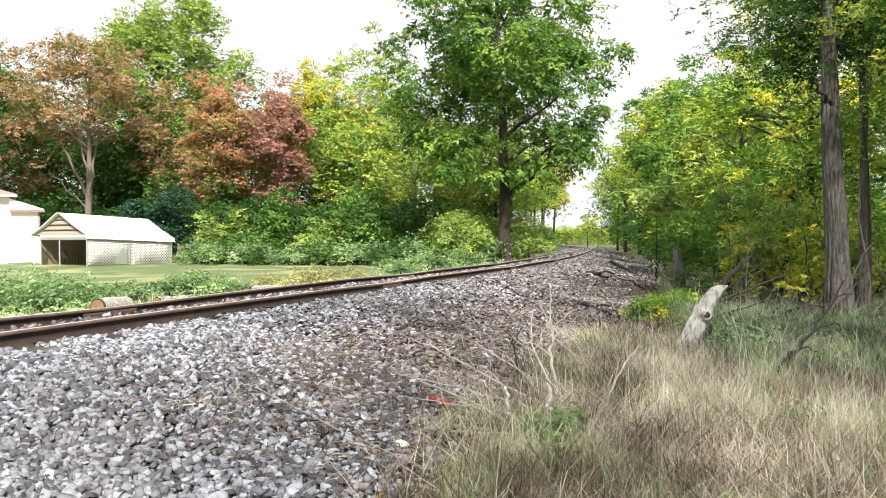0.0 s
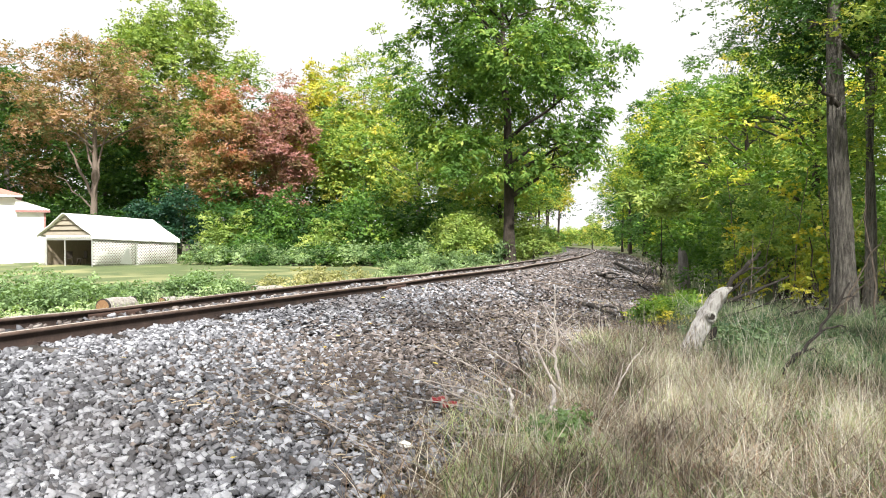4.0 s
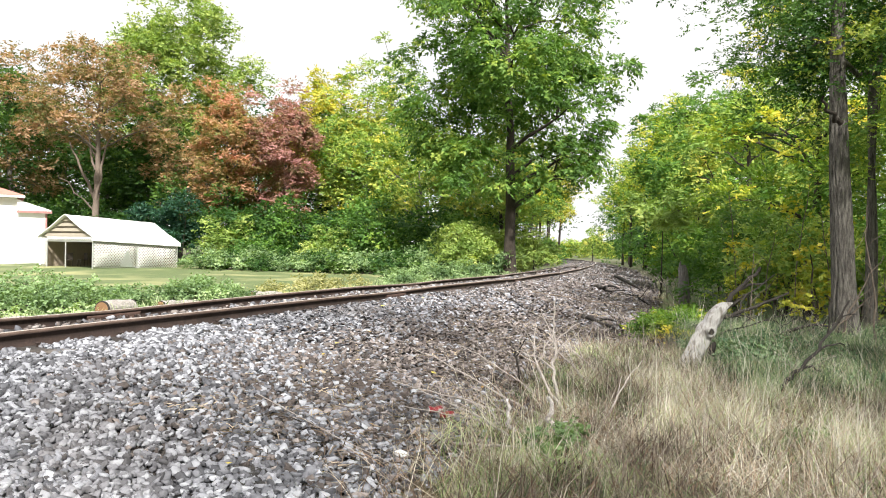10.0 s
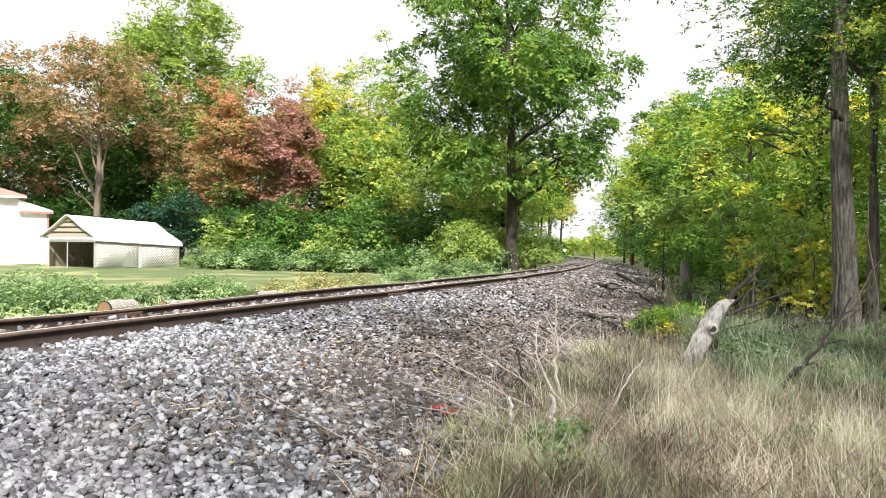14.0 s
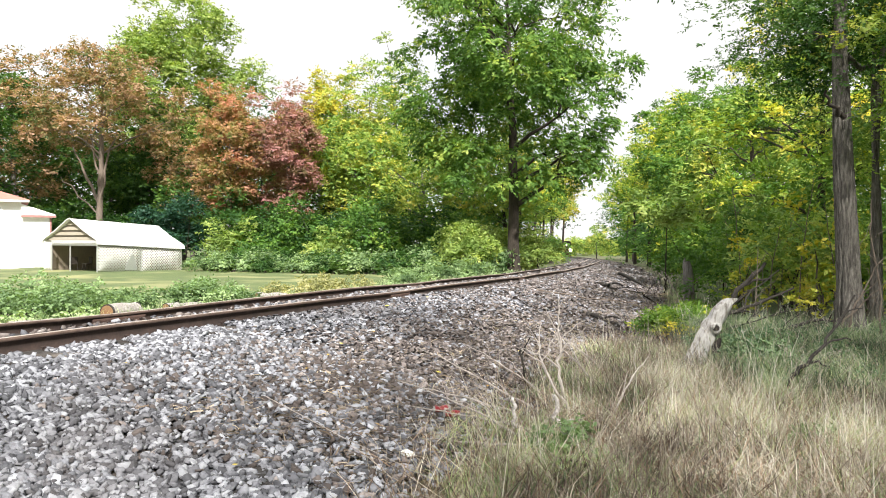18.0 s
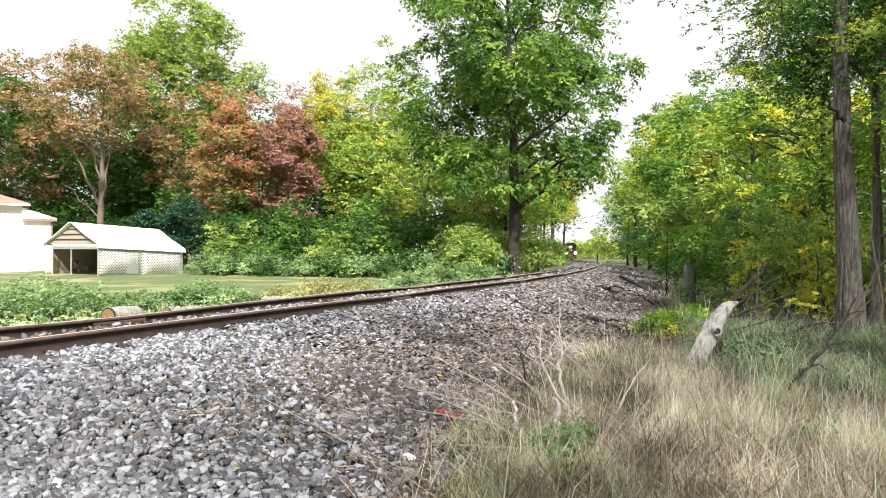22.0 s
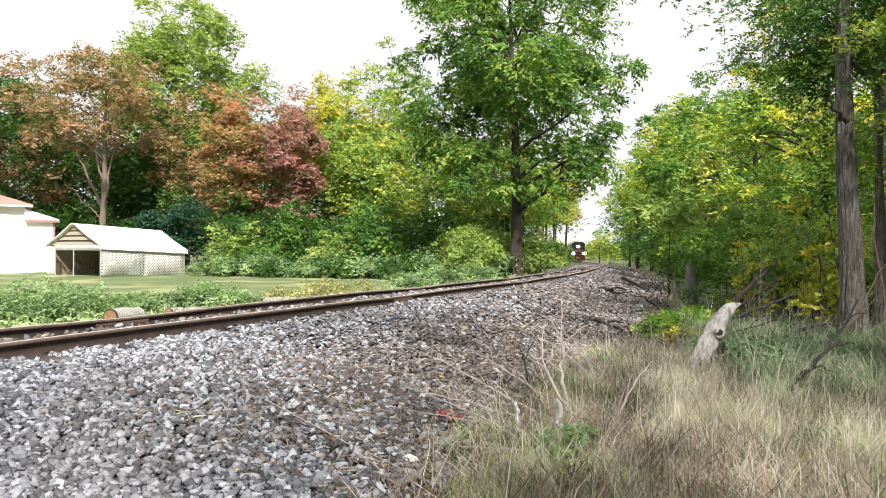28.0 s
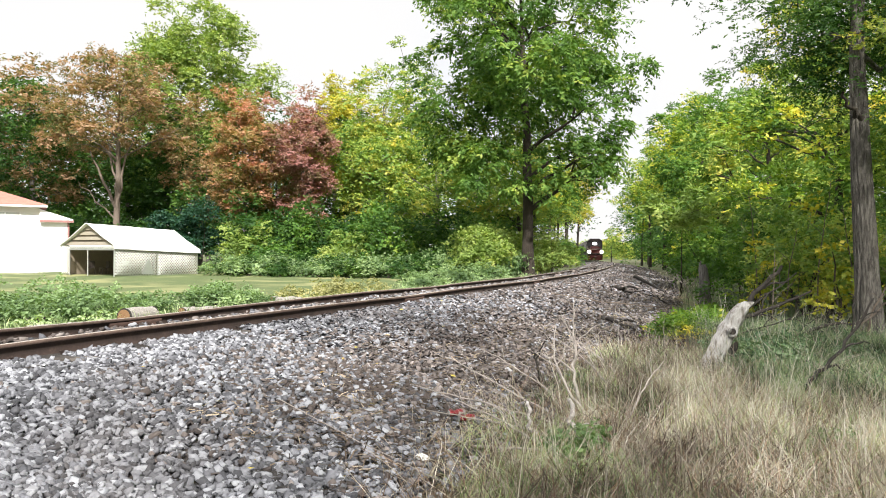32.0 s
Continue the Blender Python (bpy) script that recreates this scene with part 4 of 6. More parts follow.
    lattice("lattice", 0.02, L / 2, 0.02, L, 0.0, eave - 0.1, 0.21)
    lattice("lattice", -W, -0.03, -W * 0.86, -0.03, 0.0, eave - 0.1, 0.21)
    lattice("lattice", -W * 0.86, -0.03, 0, -0.03, eave - 0.28, eave - 0.02, 0.2)
    part("plank", prism([(0.06, 2.0, 0.05), (0.06, 3.0, 0.0), (0.06, 2.97, 0.25), (0.06, 2.6, 1.2)], (0.02, 0, 0)), GALV, sh, "pale triangular board against the lattice")


build_shelter()


def sh_place(x, y):
    """A place inside the shelter: x along its front (negative to the left), y away."""
    a = math.atan2(0.86, 0.51) - math.pi / 2
    return -22.78 + x * math.cos(a) - y * math.sin(a), 50.0 + x * math.sin(a) + y * math.cos(a)


def garden_chair(x, y, rz):
    c = thing("garden_chair", "dark metal garden chair inside the shelter", "chair", at=(*sh_place(x, y), -0.18), rz=rz)
    m = BARK_DARK
    part("seat", boxes((-0.25, -0.25, 0.42, 0.25, 0.25, 0.46), bevel=0.01), m, c)
    part("backrest", boxes((-0.25, 0.22, 0.46, 0.25, 0.26, 0.92), bevel=0.01), m, c)
    for a in (-0.22, 0.22):
        for b in (-0.22, 0.22):
            part("leg", rod(bmesh.new(), (a, b, 0), (a, b, 0.42), 0.02), m, c)


garden_chair(-4.0, 1.0, 30)
garden_chair(-3.4, 1.6, -40)
tb = thing("garden_table", "small pale table inside the shelter", "table", at=(*sh_place(-1.9, 2.2), -0.18))
part("tabletop", boxes((-0.55, -0.35, 0.66, 0.55, 0.35, 0.7), bevel=0.01), WHITE_SHEET, tb)
for a in (-0.45, 0.45):
    for b in (-0.25, 0.25):
        part("leg", rod(bmesh.new(), (a, b, 0), (a, b, 0.66), 0.025), GALV, tb)
tubx = thing("wash_tub", "pale plastic tub standing on the small table", "tub", at=(*sh_place(-1.9, 2.2), 0.524))
part("bowl", rod(bmesh.new(), (0, 0, 0), (0, 0, 0.25), 0.2, 0.28, 14), WHITE_SHEET, tubx)

# ------------------------------------------------------------------ ties, plates, joint bars
BARE_TIES = (5.87, 6.82, 8.5, 13.1)         # places where a tie's end lies free of stones


def tie_parts():
    bm = boxes((-1.3, -0.11, -0.17, 1.3, 0.11, 0.0), bevel=0.012)
    me = bpy.data.meshes.new("tie")
    bm.to_mesh(me)
    me.materials.append(TIE_WOOD)
    bm = boxes((-0.16, -0.09, 0, 0.16, 0.09, 0.016), bevel=0.003)
    pl = bpy.data.meshes.new("tie_plate")
    bm.to_mesh(pl)
    pl.materials.append(RAIL_RUST)
    bm = bmesh.new()
    rod(bm, (0, 0, 0), (0, 0, 0.05), 0.01, 0.01, 6)
    box(bm, -0.016, -0.022, 0.045, 0.016, 0.016, 0.06, 0.003)
    sp = bpy.data.meshes.new("spike")
    bm.to_mesh(sp)
    sp.materials.append(RAIL_RUST)
    s = -7.9
    while s < 60:
        x, y, z = on_track(s, 0.0, -0.19)
        rz = -math.degrees(np.interp(s, TS, TA)) + random.uniform(-1.5, 1.5)
        t = part("tie", me, None, track)
        t.matrix_basis = pose(x, y, z + random.uniform(-0.012, 0.012), 0, math.degrees(math.atan(BANK / 1.5)) * -1, rz) @ Matrix.Diagonal((random.uniform(0.98, 1.03), random.uniform(0.9, 1.08), 1, 1))
        if 0 < s < 32:
            for o in (-0.7525, 0.7525):
                q = part("tie_plate", pl, None, track)
                q.matrix_basis = pose(*on_track(s, o, -0.188), 0, 0, rz)
                for k in (-0.1, 0.1):
                    q2 = part("spike", sp, None, track)
                    q2.matrix_basis = pose(*on_track(s + 0.03, o + k, -0.182), 0, 0, rz + (0 if k < 0 else 180))
        s += 0.53 + random.uniform(-0.03, 0.03)
    for s in BARE_TIES:
        x, y, z = on_track(s, -0.2, -0.145)
        t = part("tie", me, None, track, "dark split tie end lying bare of stones")
        t.matrix_basis = pose(x, y, z, 0, 0, -math.degrees(np.interp(s, TS, TA)) + random.uniform(-3, 3))


tie_parts()


def joint_bar(s, off, js):
    for sd in (-1, 1):
        ss = np.linspace(s - 0.46, s + 0.46, 5)
        shape = [(sd * 0.012, -0.05), (sd * 0.034, -0.048), (sd * 0.03, -0.085), (sd * 0.03, -0.115), (sd * 0.055, -0.152), (sd * 0.012, -0.145)]
        rings = np.stack([on_track(ss, off + o, dz) for o, dz in shape], 1)
        rings[:, :, 2] += dips(ss, js)[:, None]
        n = len(shape)
        i, j = np.meshgrid(np.arange(4), np.arange(n), indexing="ij")
        f = np.stack([i * n + j, i * n + (j + 1) % n, (i + 1) * n + (j + 1) % n, (i + 1) * n + j], -1).reshape(-1, 4)
        bar = part("joint_bar", mesh_of("joint_bar", rings.reshape(-1, 3), f, RAIL_LIGHT), None, track, "reddish joint bar with bolts")
        for k in (-0.36, -0.21, -0.07, 0.07, 0.21, 0.36):
            c = on_track(s + k, off + sd * 0.03, -0.1)
            d = on_track(s + k, off + sd * 0.06, -0.1)
            c[2] += dips(s, js)
            d[2] += dips(s, js)
            part("bolt", rod(bmesh.new(), c, d, 0.017, 0.017, 6), RAIL_RUST, bar)


RAIL_LIGHT = surface("joint_bar_rust", [(0.3, (0.04, 0.024, 0.018)), (0.6, (0.09, 0.05, 0.038)), (0.8, (0.16, 0.095, 0.07))], 9, 0.85, metal=0.0, bump=0.3, depth=0.004)
for off, js in JOINTS.items():
    for j in js:
        if 0 < j < 60:
            joint_bar(j, off, js)

# ------------------------------------------------------------------ logs, stumps and dead wood
LOG_BARK = surface("log_bark", [(0.3, (0.1, 0.09, 0.08)), (0.5, (0.36, 0.33, 0.3)), (0.7, (0.62, 0.59, 0.54))], 6, 0.95, bump=0.9, stretch=(5, 5, 5), depth=0.03)
LOG_CUT = surface("sawn_log_end", [(0.25, (0.104, 0.0495, 0.0214)), (0.55, (0.221, 0.125, 0.0606)), (0.8, (0.32, 0.217, 0.121))], 7, 0.9, bump=0.3)
SILVER_WOOD = surface("weathered_grey_wood", [(0.2, (0.228, 0.215, 0.204)), (0.5, (0.456, 0.442, 0.426)), (0.8, (0.661, 0.652, 0.637))], 16, 0.95, bump=0.8, stretch=(4, 4, 0.7), stain=(5.5, (0.2, 0.175, 0.15), 0.48, 0.66), depth=0.03)
CHALKY = surface("chalky_dead_wood", [(0.38, (0.125, 0.104, 0.0936)), (0.48, (0.364, 0.333, 0.312)), (0.6, (0.624, 0.593, 0.572))], 14, 0.95, bump=0.6, depth=0.01)
POST_WOOD = surface("split_grey_post", [(0.3, (0.05, 0.045, 0.04)), (0.5, (0.17, 0.155, 0.145)), (0.7, (0.36, 0.34, 0.32))], 5, 0.95, bump=1.0, stretch=(9, 9, 0.8), depth=0.04)
DEAD_DARK = surface("dead_branch_dark", [(0.3, (0.012, 0.0102, 0.0084)), (0.7, (0.042, 0.0348, 0.0288))], 8, 0.95, bump=0.6)
DEAD_PALE = surface("dead_branch_pale", [(0.3, (0.252, 0.221, 0.198)), (0.7, (0.486, 0.44, 0.401))], 8, 0.95, bump=0.5)


def log(a, b, r0, r1, label, lift=0.0):
    """A sawn log lying from a to b, with cut ends."""
    a, b = Vector((*a, gz(*a) + r0 * 0.8 + lift)), Vector((*b, gz(*b) + r1 * 0.8 + lift))
    top = thing("log", label, "log", "logs beside the track", at=a)
    d = b - a
    t = np.linspace(0, 1, 8)[:, None]
    P = np.array(d)[None] * t + 0.015 * rng.standard_normal((8, 3)) * np.sin(np.pi * t)
    part("bark", mesh_of("bark", *tube(P, np.linspace(r0, r1, 8), 14, 0.04), LOG_BARK, True), None, top)
    n = d.normalized()
    for c, r, sgn in ((Vector((0, 0, 0)), r0, -1), (d, r1, 1)):
        part("sawn_end", rod(bmesh.new(), c - n * 0.02 * sgn, c + n * 0.012 * sgn, r * 0.88, r * 0.86, 16), LOG_CUT, top, "reddish sawn end")
        part("bark_rim", rod(bmesh.new(), c - n * 0.03 * sgn, c + n * 0.004 * sgn, r * 1.02, r * 1.0, 16), DEAD_DARK, top, "dark rim of bark")


log((-6.68, 15.1), (-6.45, 15.95), 0.17, 0.16, "short sawn log with a reddish cut end", 0.1)
log((-6.55, 17.9), (-6.15, 19.3), 0.12, 0.1, "sawn log lying half hidden behind the rail", 0.04)
log((-5.55, 22.4), (-4.95, 23.7), 0.14, 0.11, "weathered log lying beside the track", 0.06)
log((-4.8, 24.2), (-3.7, 26.0), 0.1, 0.06, "weathered log lying beside the track", 0.02)
log((-8.7, 15.2), (-7.2, 16.3), 0.07, 0.05, "thin grey log in the weeds", 0.02)


def driftwood():
    """A leaning barkless snag, knotted in the middle and pointed at its tip."""
    top = thing("leaning_snag", "barkless grey snag leaning out of the dry grass", "snag", at=(3.32, 10.35, gz(3.32, 10.35)))
    P = np.array([(-0.02, 0, -0.12), (0.02, 0, 0.05), (0.1, 0.02, 0.22), (0.2, 0.03, 0.42), (0.275, 0.03, 0.56), (0.335, 0.02, 0.68), (0.41, 0.0, 0.81), (0.49, -0.02, 0.9), (0.6, -0.02, 0.945)])
    R = [0.14, 0.138, 0.125, 0.118, 0.122, 0.105, 0.095, 0.065, 0.008]
    t = np.linspace(0, 8, 44)
    P = np.stack([np.interp(t, np.arange(9), P[:, i]) for i in range(3)], -1)
    R = np.interp(t, np.arange(9), R) * (1 + 0.05 * np.sin(t * 5.0))
    v, f = tube(P, R, 26, 0.0)
    ring = np.repeat(P, 26, axis=0)
    a = np.tile(np.linspace(0, 2 * np.pi, 26, endpoint=False), 44)
    tt = np.repeat(t, 26)
    groove = 0.09 * np.sin(5 * a + 0.5 * tt) + 0.06 * np.sin(9 * a - 0.8 * tt + 1) + 0.05 * np.sin(2 * a + 2.3 * tt)
    v = ring + (v - ring) * (1 + groove + 0.025 * rng.standard_normal(len(v)))[:, None]
    part("wood", mesh_of("wood", v, f, SILVER_WOOD, True), None, top)
    for k, (x, z, r) in enumerate(((0.285, 0.56, 0.05),)):
        an = np.linspace(0, 2 * np.pi, 13)
        lip = np.stack([x + r * np.cos(an), -0.105 + 0.02 * np.sin(an * 2) - 0.02 * k, z + r * 1.1 * np.sin(an)], -1)
        part("knot", mesh_of("knot", *tube(lip, 0.02 + 0.008 * np.sin(an * 3), 7, 0.15), SILVER_WOOD, True), None, top, "swollen lip of a knot")
        part("knot_hole", rod(bmesh.new(), (x, -0.13, z), (x, -0.05, z), r * 0.8, r * 0.9, 10), DEAD_DARK, top, "dark rotten hole")
    # dark strip laid on the lower right flank in place of its shade
    part("rotten_flank", mesh_of("rotten_flank", *tube(np.array([(0.25, -0.07, 0.2), (0.31, -0.075, 0.3), (0.36, -0.07, 0.42)]), [0.02, 0.055, 0.02], 9, 0.2), DEAD_DARK, True), None, top, "dark strip standing in for the shaded flank")
    for x, y, dx in ((-0.12, -0.05, -0.05), (-0.05, -0.13, -0.04), (0.06, -0.14, 0.02), (0.13, -0.08, 0.06)):
        part("root_shred", mesh_of("root_shred", *bough((x * 0.7, y * 0.8, 0.16), (x + dx, y - 0.04, -0.05), 0.04, 0.014, 0.1, 5, 6), SILVER_WOOD, True), None, top)


driftwood()


def old_post():
    top = thing("broken_post", "broken grey timber post at the wood's edge", "post", at=(6.95, 22.05, gz(6.95, 22.05)))
    P = np.array([(0.05, 0, -0.1), (0.04, 0, 0.3), (0.02, 0.01, 0.7), (-0.02, 0.01, 1.05), (-0.05, 0.0, 1.3)])
    part("shaft", mesh_of("shaft", *tube(P, [0.17, 0.155, 0.15, 0.14, 0.1], 10, 0.06), POST_WOOD, True), None, top)
    part("splinter", mesh_of("splinter", *tube(np.array([(-0.12, 0, 1.1), (-0.11, 0, 1.3), (-0.1, 0, 1.42)]), [0.05, 0.04, 0.008], 6, 0.1), POST_WOOD, True), None, top)
    part("splinter", mesh_of("splinter", *tube(np.array([(0.06, 0, 1.0), (0.05, 0, 1.2), (0.03, 0, 1.3)]), [0.06, 0.04, 0.008], 6, 0.1), POST_WOOD, True), None, top)


old_post()


def branch(points, r0, r1, mat, label, twigs=(), name="dead_branch", sink=0.0):
    """A fallen or standing dead branch through points (x, y, height over the ground); twigs: (place 0..1, dx, dy, dz)."""
    pts = np.array([(x, y, gz(x, y) + h - sink) for x, y, h in points])
    base = pts[0].copy()
    top = thing(name, label, "branch", at=tuple(base))
    n = len(pts)
    t = np.linspace(0, n - 1, max(8, n * 3))
    P = np.stack([np.interp(t, np.arange(n), pts[:, i]) for i in range(3)], -1) - base
    P[1:-1] += rng.standard_normal((len(P) - 2, 3)) * min(0.025, r0 * 0.6)
    part("stem", mesh_of("stem", *tube(P, np.linspace(r0, r1, len(P)), 7, 0.08), mat, True), None, top)
    for f, dx, dy, dz in twigs:
        a = P[int(f * (len(P) - 1))]
        part("twig", mesh_of("twig", *bough(a, a + np.array([dx, dy, dz]), (r0 + (r1 - r0) * f) * 0.7, r1 * 0.6, 0.12, 6, 5), mat, True), None, top)
    return top


# branches on the ballast
branch([(9.45, 41.9, 0.12), (8.6, 35.5, 0.12), (8.0, 30.2, 0.08)], 0.1, 0.04, DEAD_DARK, "dark fallen trunk on the ballast slope")
branch([(5.5, 27.6, 0.1), (5.8, 27.1, 0.1)], 0.075, 0.06, DEAD_DARK, "charred-looking stub of a crooked branch", [(0.95, -0.1, -1.6, -0.02), (0.9, 0.25, -1.0, 0.05)])
branch([(5.75, 26.9, 0.08), (5.45, 25.0, 0.1), (4.95, 22.6, 0.06), (4.4, 19.3, 0.05)], 0.035, 0.012, DEAD_DARK, "thin crooked branch lying down the ballast", [(0.5, 0.5, -1.2, 0.08)])
branch([(2.98, 16.05, 0.1), (3.13, 15.25, 0.08), (3.31, 14.5, 0.05)], 0.055, 0.022, DEAD_DARK, "short dark stick on the ballast", [(0.6, 0.25, -0.3, 0.05)])
branch([(1.4, 18.9, 0.05), (1.64, 16.6, 0.07), (1.9, 14.9, 0.06)], 0.016, 0.009, DEAD_DARK, "thin dark stick on the ballast")
branch([(4.23, 23.1, 0.05), (4.53, 21.0, 0.05)], 0.02, 0.01, DEAD_DARK, "thin dark stick on the ballast")
branch([(2.4, 20.5, 0.06), (4.2, 20.5, 0.08), (6.3, 20.0, 0.12)], 0.018, 0.01, BARK_PALE, "thin pale stick on the ballast")
# the bare bush at the ballast's foot
branch([(1.2, 7.7, 0), (1.16, 7.8, 0.3), (1.2, 7.95, 0.55), (1.17, 8.0, 0.8), (1.2, 8.05, 1.05)], 0.02, 0.004, DEAD_PALE, "bare pale sapling at the ballast's foot",
       [(0.3, -0.4, 0.1, 0.2), (0.4, 0.3, 0.0, 0.35), (0.5, -0.15, 0.1, 0.4), (0.6, 0.28, 0.1, 0.2), (0.7, -0.2, 0.1, 0.2), (0.8, 0.1, 0.0, 0.25)], "bare_sapling")
branch([(1.2, 7.4, 0), (1.02, 7.6, 0.3), (0.95, 7.8, 0.5), (1.0, 8.0, 0.78)], 0.016, 0.004, DEAD_PALE, "bare pale sapling at the ballast's foot",
       [(0.4, -0.3, 0.1, 0.25), (0.6, 0.2, 0.1, 0.3), (0.8, -0.15, 0, 0.2)], "bare_sapling")
for i, (x, y, dx, dy, h) in enumerate(((1.0, 7.2, -1.3, 1.2, 0.3), (0.95, 7.0, -1.4, 0.1, 0.22), (0.8, 6.6, -1.1, -0.3, 0.2), (0.7, 6.2, -0.9, 0.4, 0.3), (1.1, 7.9, -0.9, 0.9, 0.35), (1.5, 7.0, 0.5, 0.6, 0.5), (1.7, 8.6, -0.5, 1.0, 0.45), (2.0, 9.6, -0.6, 0.8, 0.4))):
    branch([(x, y, 0), (x + dx * 0.35, y + dy * 0.3, h * 0.5), (x + dx * 0.7, y + dy * 0.7, h * 0.8), (x + dx, y + dy, h)], 0.011, 0.003, DEAD_PALE, "bare pale twig leaning over the ballast",
           [(0.3, dx * 0.2, 0.2, 0.2), (0.5, dx * 0.25, -0.1, 0.12), (0.7, dx * 0.1, 0.2, 0.18)], "bare_twig")
branch([(0.9, 8.6, 0), (0.85, 8.6, 0.3), (0.82, 8.65, 0.4)], 0.018, 0.012, DEAD_DARK, "short dark stub at the ballast's foot", [(0.5, 0.1, 0, 0.2)])
branch([(1.01, 6.15, 0), (0.95, 6.2, 0.18), (0.88, 6.25, 0.4)], 0.036, 0.016, CHALKY, "chalky white broken stick in the dry grass", [(0.6, 0.1, 0, 0.04)])
branch([(0.62, 6.4, 0.02), (0.6, 6.45, 0.16), (0.57, 6.5, 0.3)], 0.022, 0.012, CHALKY, "chalky white broken stick in the dry grass")
branch([(-1.5, 6.4, 0.12), (-0.7, 5.4, 0.16), (-0.1, 4.6, 0.2)], 0.004, 0.002, DEAD_PALE, "long dry stalk lying over the ballast")
branch([(0.1, 5.9, 0.06), (0.6, 5.9, 0.08), (1.0, 6.1, 0.12)], 0.012, 0.006, DEAD_PALE, "long dry stalk lying over the ballast")
# pale twigs between the ballast and the wood
for i in range(14):
    s0, o0 = 24 + 1.9 * i, 4.9 + 0.9 * ((i * 5) % 7) / 6
    p0, p1 = on_track(s0, o0), on_track(s0 - 1.5 - 0.4 * (i % 3), o0 - 0.7 + 0.3 * (i % 5))
    branch([(p0[0], p0[1], 0.02), ((p0[0] + p1[0]) / 2, (p0[1] + p1[1]) / 2, 0.3 + 0.1 * (i % 4)), (p1[0], p1[1], 0.35 + 0.2 * (i % 3))], 0.025, 0.008, DEAD_PALE if i % 3 else DEAD_DARK,
           "dead twig between the ballast and the wood", [(0.4, 0.2, -0.4, 0.4), (0.7, -0.3, -0.2, 0.35)], "dead_twig")
# under the furrowed tree
branch([(3.72, 8.3, 0.0), (3.74, 8.4, 0.22), (4.06, 8.6, 0.3), (4.39, 8.9, 0.5), (4.72, 9.2, 0.75), (5.05, 9.5, 1.02)], 0.03, 0.011, DEAD_DARK, "crooked dead branch rising from the weeds",
       [(0.45, 0.35, 0.2, -0.05), (0.6, 0.35, 0.1, 0.05), (0.75, 0.05, 0.1, 0.45), (0.85, 0.35, 0.2, 0.1)])
for x0, y0, dx, dz, r in ((4.7, 13.6, 1.8, 0.55, 0.018), (5.3, 13.3, 1.5, 0.3, 0.022), (5.9, 12.8, 1.2, 0.25, 0.018), (4.9, 14.6, 1.6, 1.2, 0.022)):
    branch([(x0, y0, 0.05), (x0 + dx * 0.5, y0 + 0.2, dz * 0.55), (x0 + dx, y0 + 0.4, dz)], r, r * 0.4, DEAD_DARK, "bare dead branch lying against the undergrowth", [(0.4, 0.4, 0.1, 0.3), (0.65, 0.3, -0.2, -0.1), (0.8, 0.1, 0.1, 0.4)])
branch([(4.7, 14.2, 0.2), (5.6, 14.4, 0.5), (6.6, 14.6, 0.85)], 0.04, 0.02, DEAD_DARK, "fallen dead branch leaning on the trunk", [(0.4, 0.5, 0.2, -0.1), (0.6, 0.3, 0.3, 0.35)])
branch([(5.4, 13.2, 0.1), (6.2, 13.4, 0.3), (6.9, 13.3, 0.45)], 0.04, 0.02, DEAD_DARK, "fallen dead branch leaning on the trunk")
for i, (x, h, dx) in enumerate(((6.7, 1.6, 0.5), (7.3, 2.4, -0.4), (7.6, 1.9, 0.3), (6.5, 1.0, 0.6), (7.8, 1.3, -0.6), (7.5, 2.9, 0.5))):
    branch([(x, 12.9, 0.0), (x + dx * 0.2, 12.8, h * 0.4), (x + dx * 0.7, 12.7, h * 0.75), (x + dx, 12.5, h)], 0.02, 0.006, BARK_PALE, "bare vine hanging about the furrowed trunk", [(0.5, dx * 0.6, -0.1, 0.3), (0.7, -dx * 0.5, -0.2, 0.2), (0.85, dx * 0.5, 0, -0.5)], "bare_vine")
branch([(6.9, 13.35, 3.9), (6.55, 13.1, 4.0), (6.35, 12.9, 4.25)], 0.05, 0.02, BARK_DARK, "short broken limb on the furrowed trunk")
branch([(5.5, 15.6, 0.3), (6.05, 15.7, 0.85), (6.6, 15.9, 1.3)], 0.06, 0.035, DEAD_DARK, "dark dead trunk leaning in the undergrowth", [(0.5, 0.6, 0.1, 0.15)])
for i in range(16):
    y = 15.5 + 0.62 * i
    x = 5.2 + 0.3 * (y - 12) + 1.9 * ((i * 7) % 5) / 4
    h = 1.6 + 0.5 * ((i * 3) % 4)
    lean = 0.35 * math.sin(i * 2.3)
    branch([(x, y, 0), (x + 0.3 * lean, y, h * 0.5), (x + lean, y - 0.1, h)], 0.016, 0.006, BARK_PALE, "thin bare sapling in the undergrowth", [(0.45, 0.35, -0.1, 0.4), (0.65, -0.3, 0.1, 0.35), (0.8, 0.2, 0, 0.3)], "bare_sapling")
# a second, thinner trunk behind it
tree((8.3, 14.9), 11.5, 7.0, 4.6, 0.075, LEAF["green"], "slim tree behind the furrowed trunk", BARK, clumps=80, sprays=44, per=7, leaf=0.085, size=0.8, name="slim_tree", limbs=3, lean=(2.4, 1.0), upright=5.0, furrow=0.12)
tree((8.6, 15.3), 9, 6, 2.9, 0.085, LEAF["lime"], "slim tree behind the furrowed trunk", BARK, clumps=60, sprays=44, per=7, leaf=0.085, size=0.75, name="slim_tree", limbs=3, lean=(0.9, 0.3), upright=5.0)

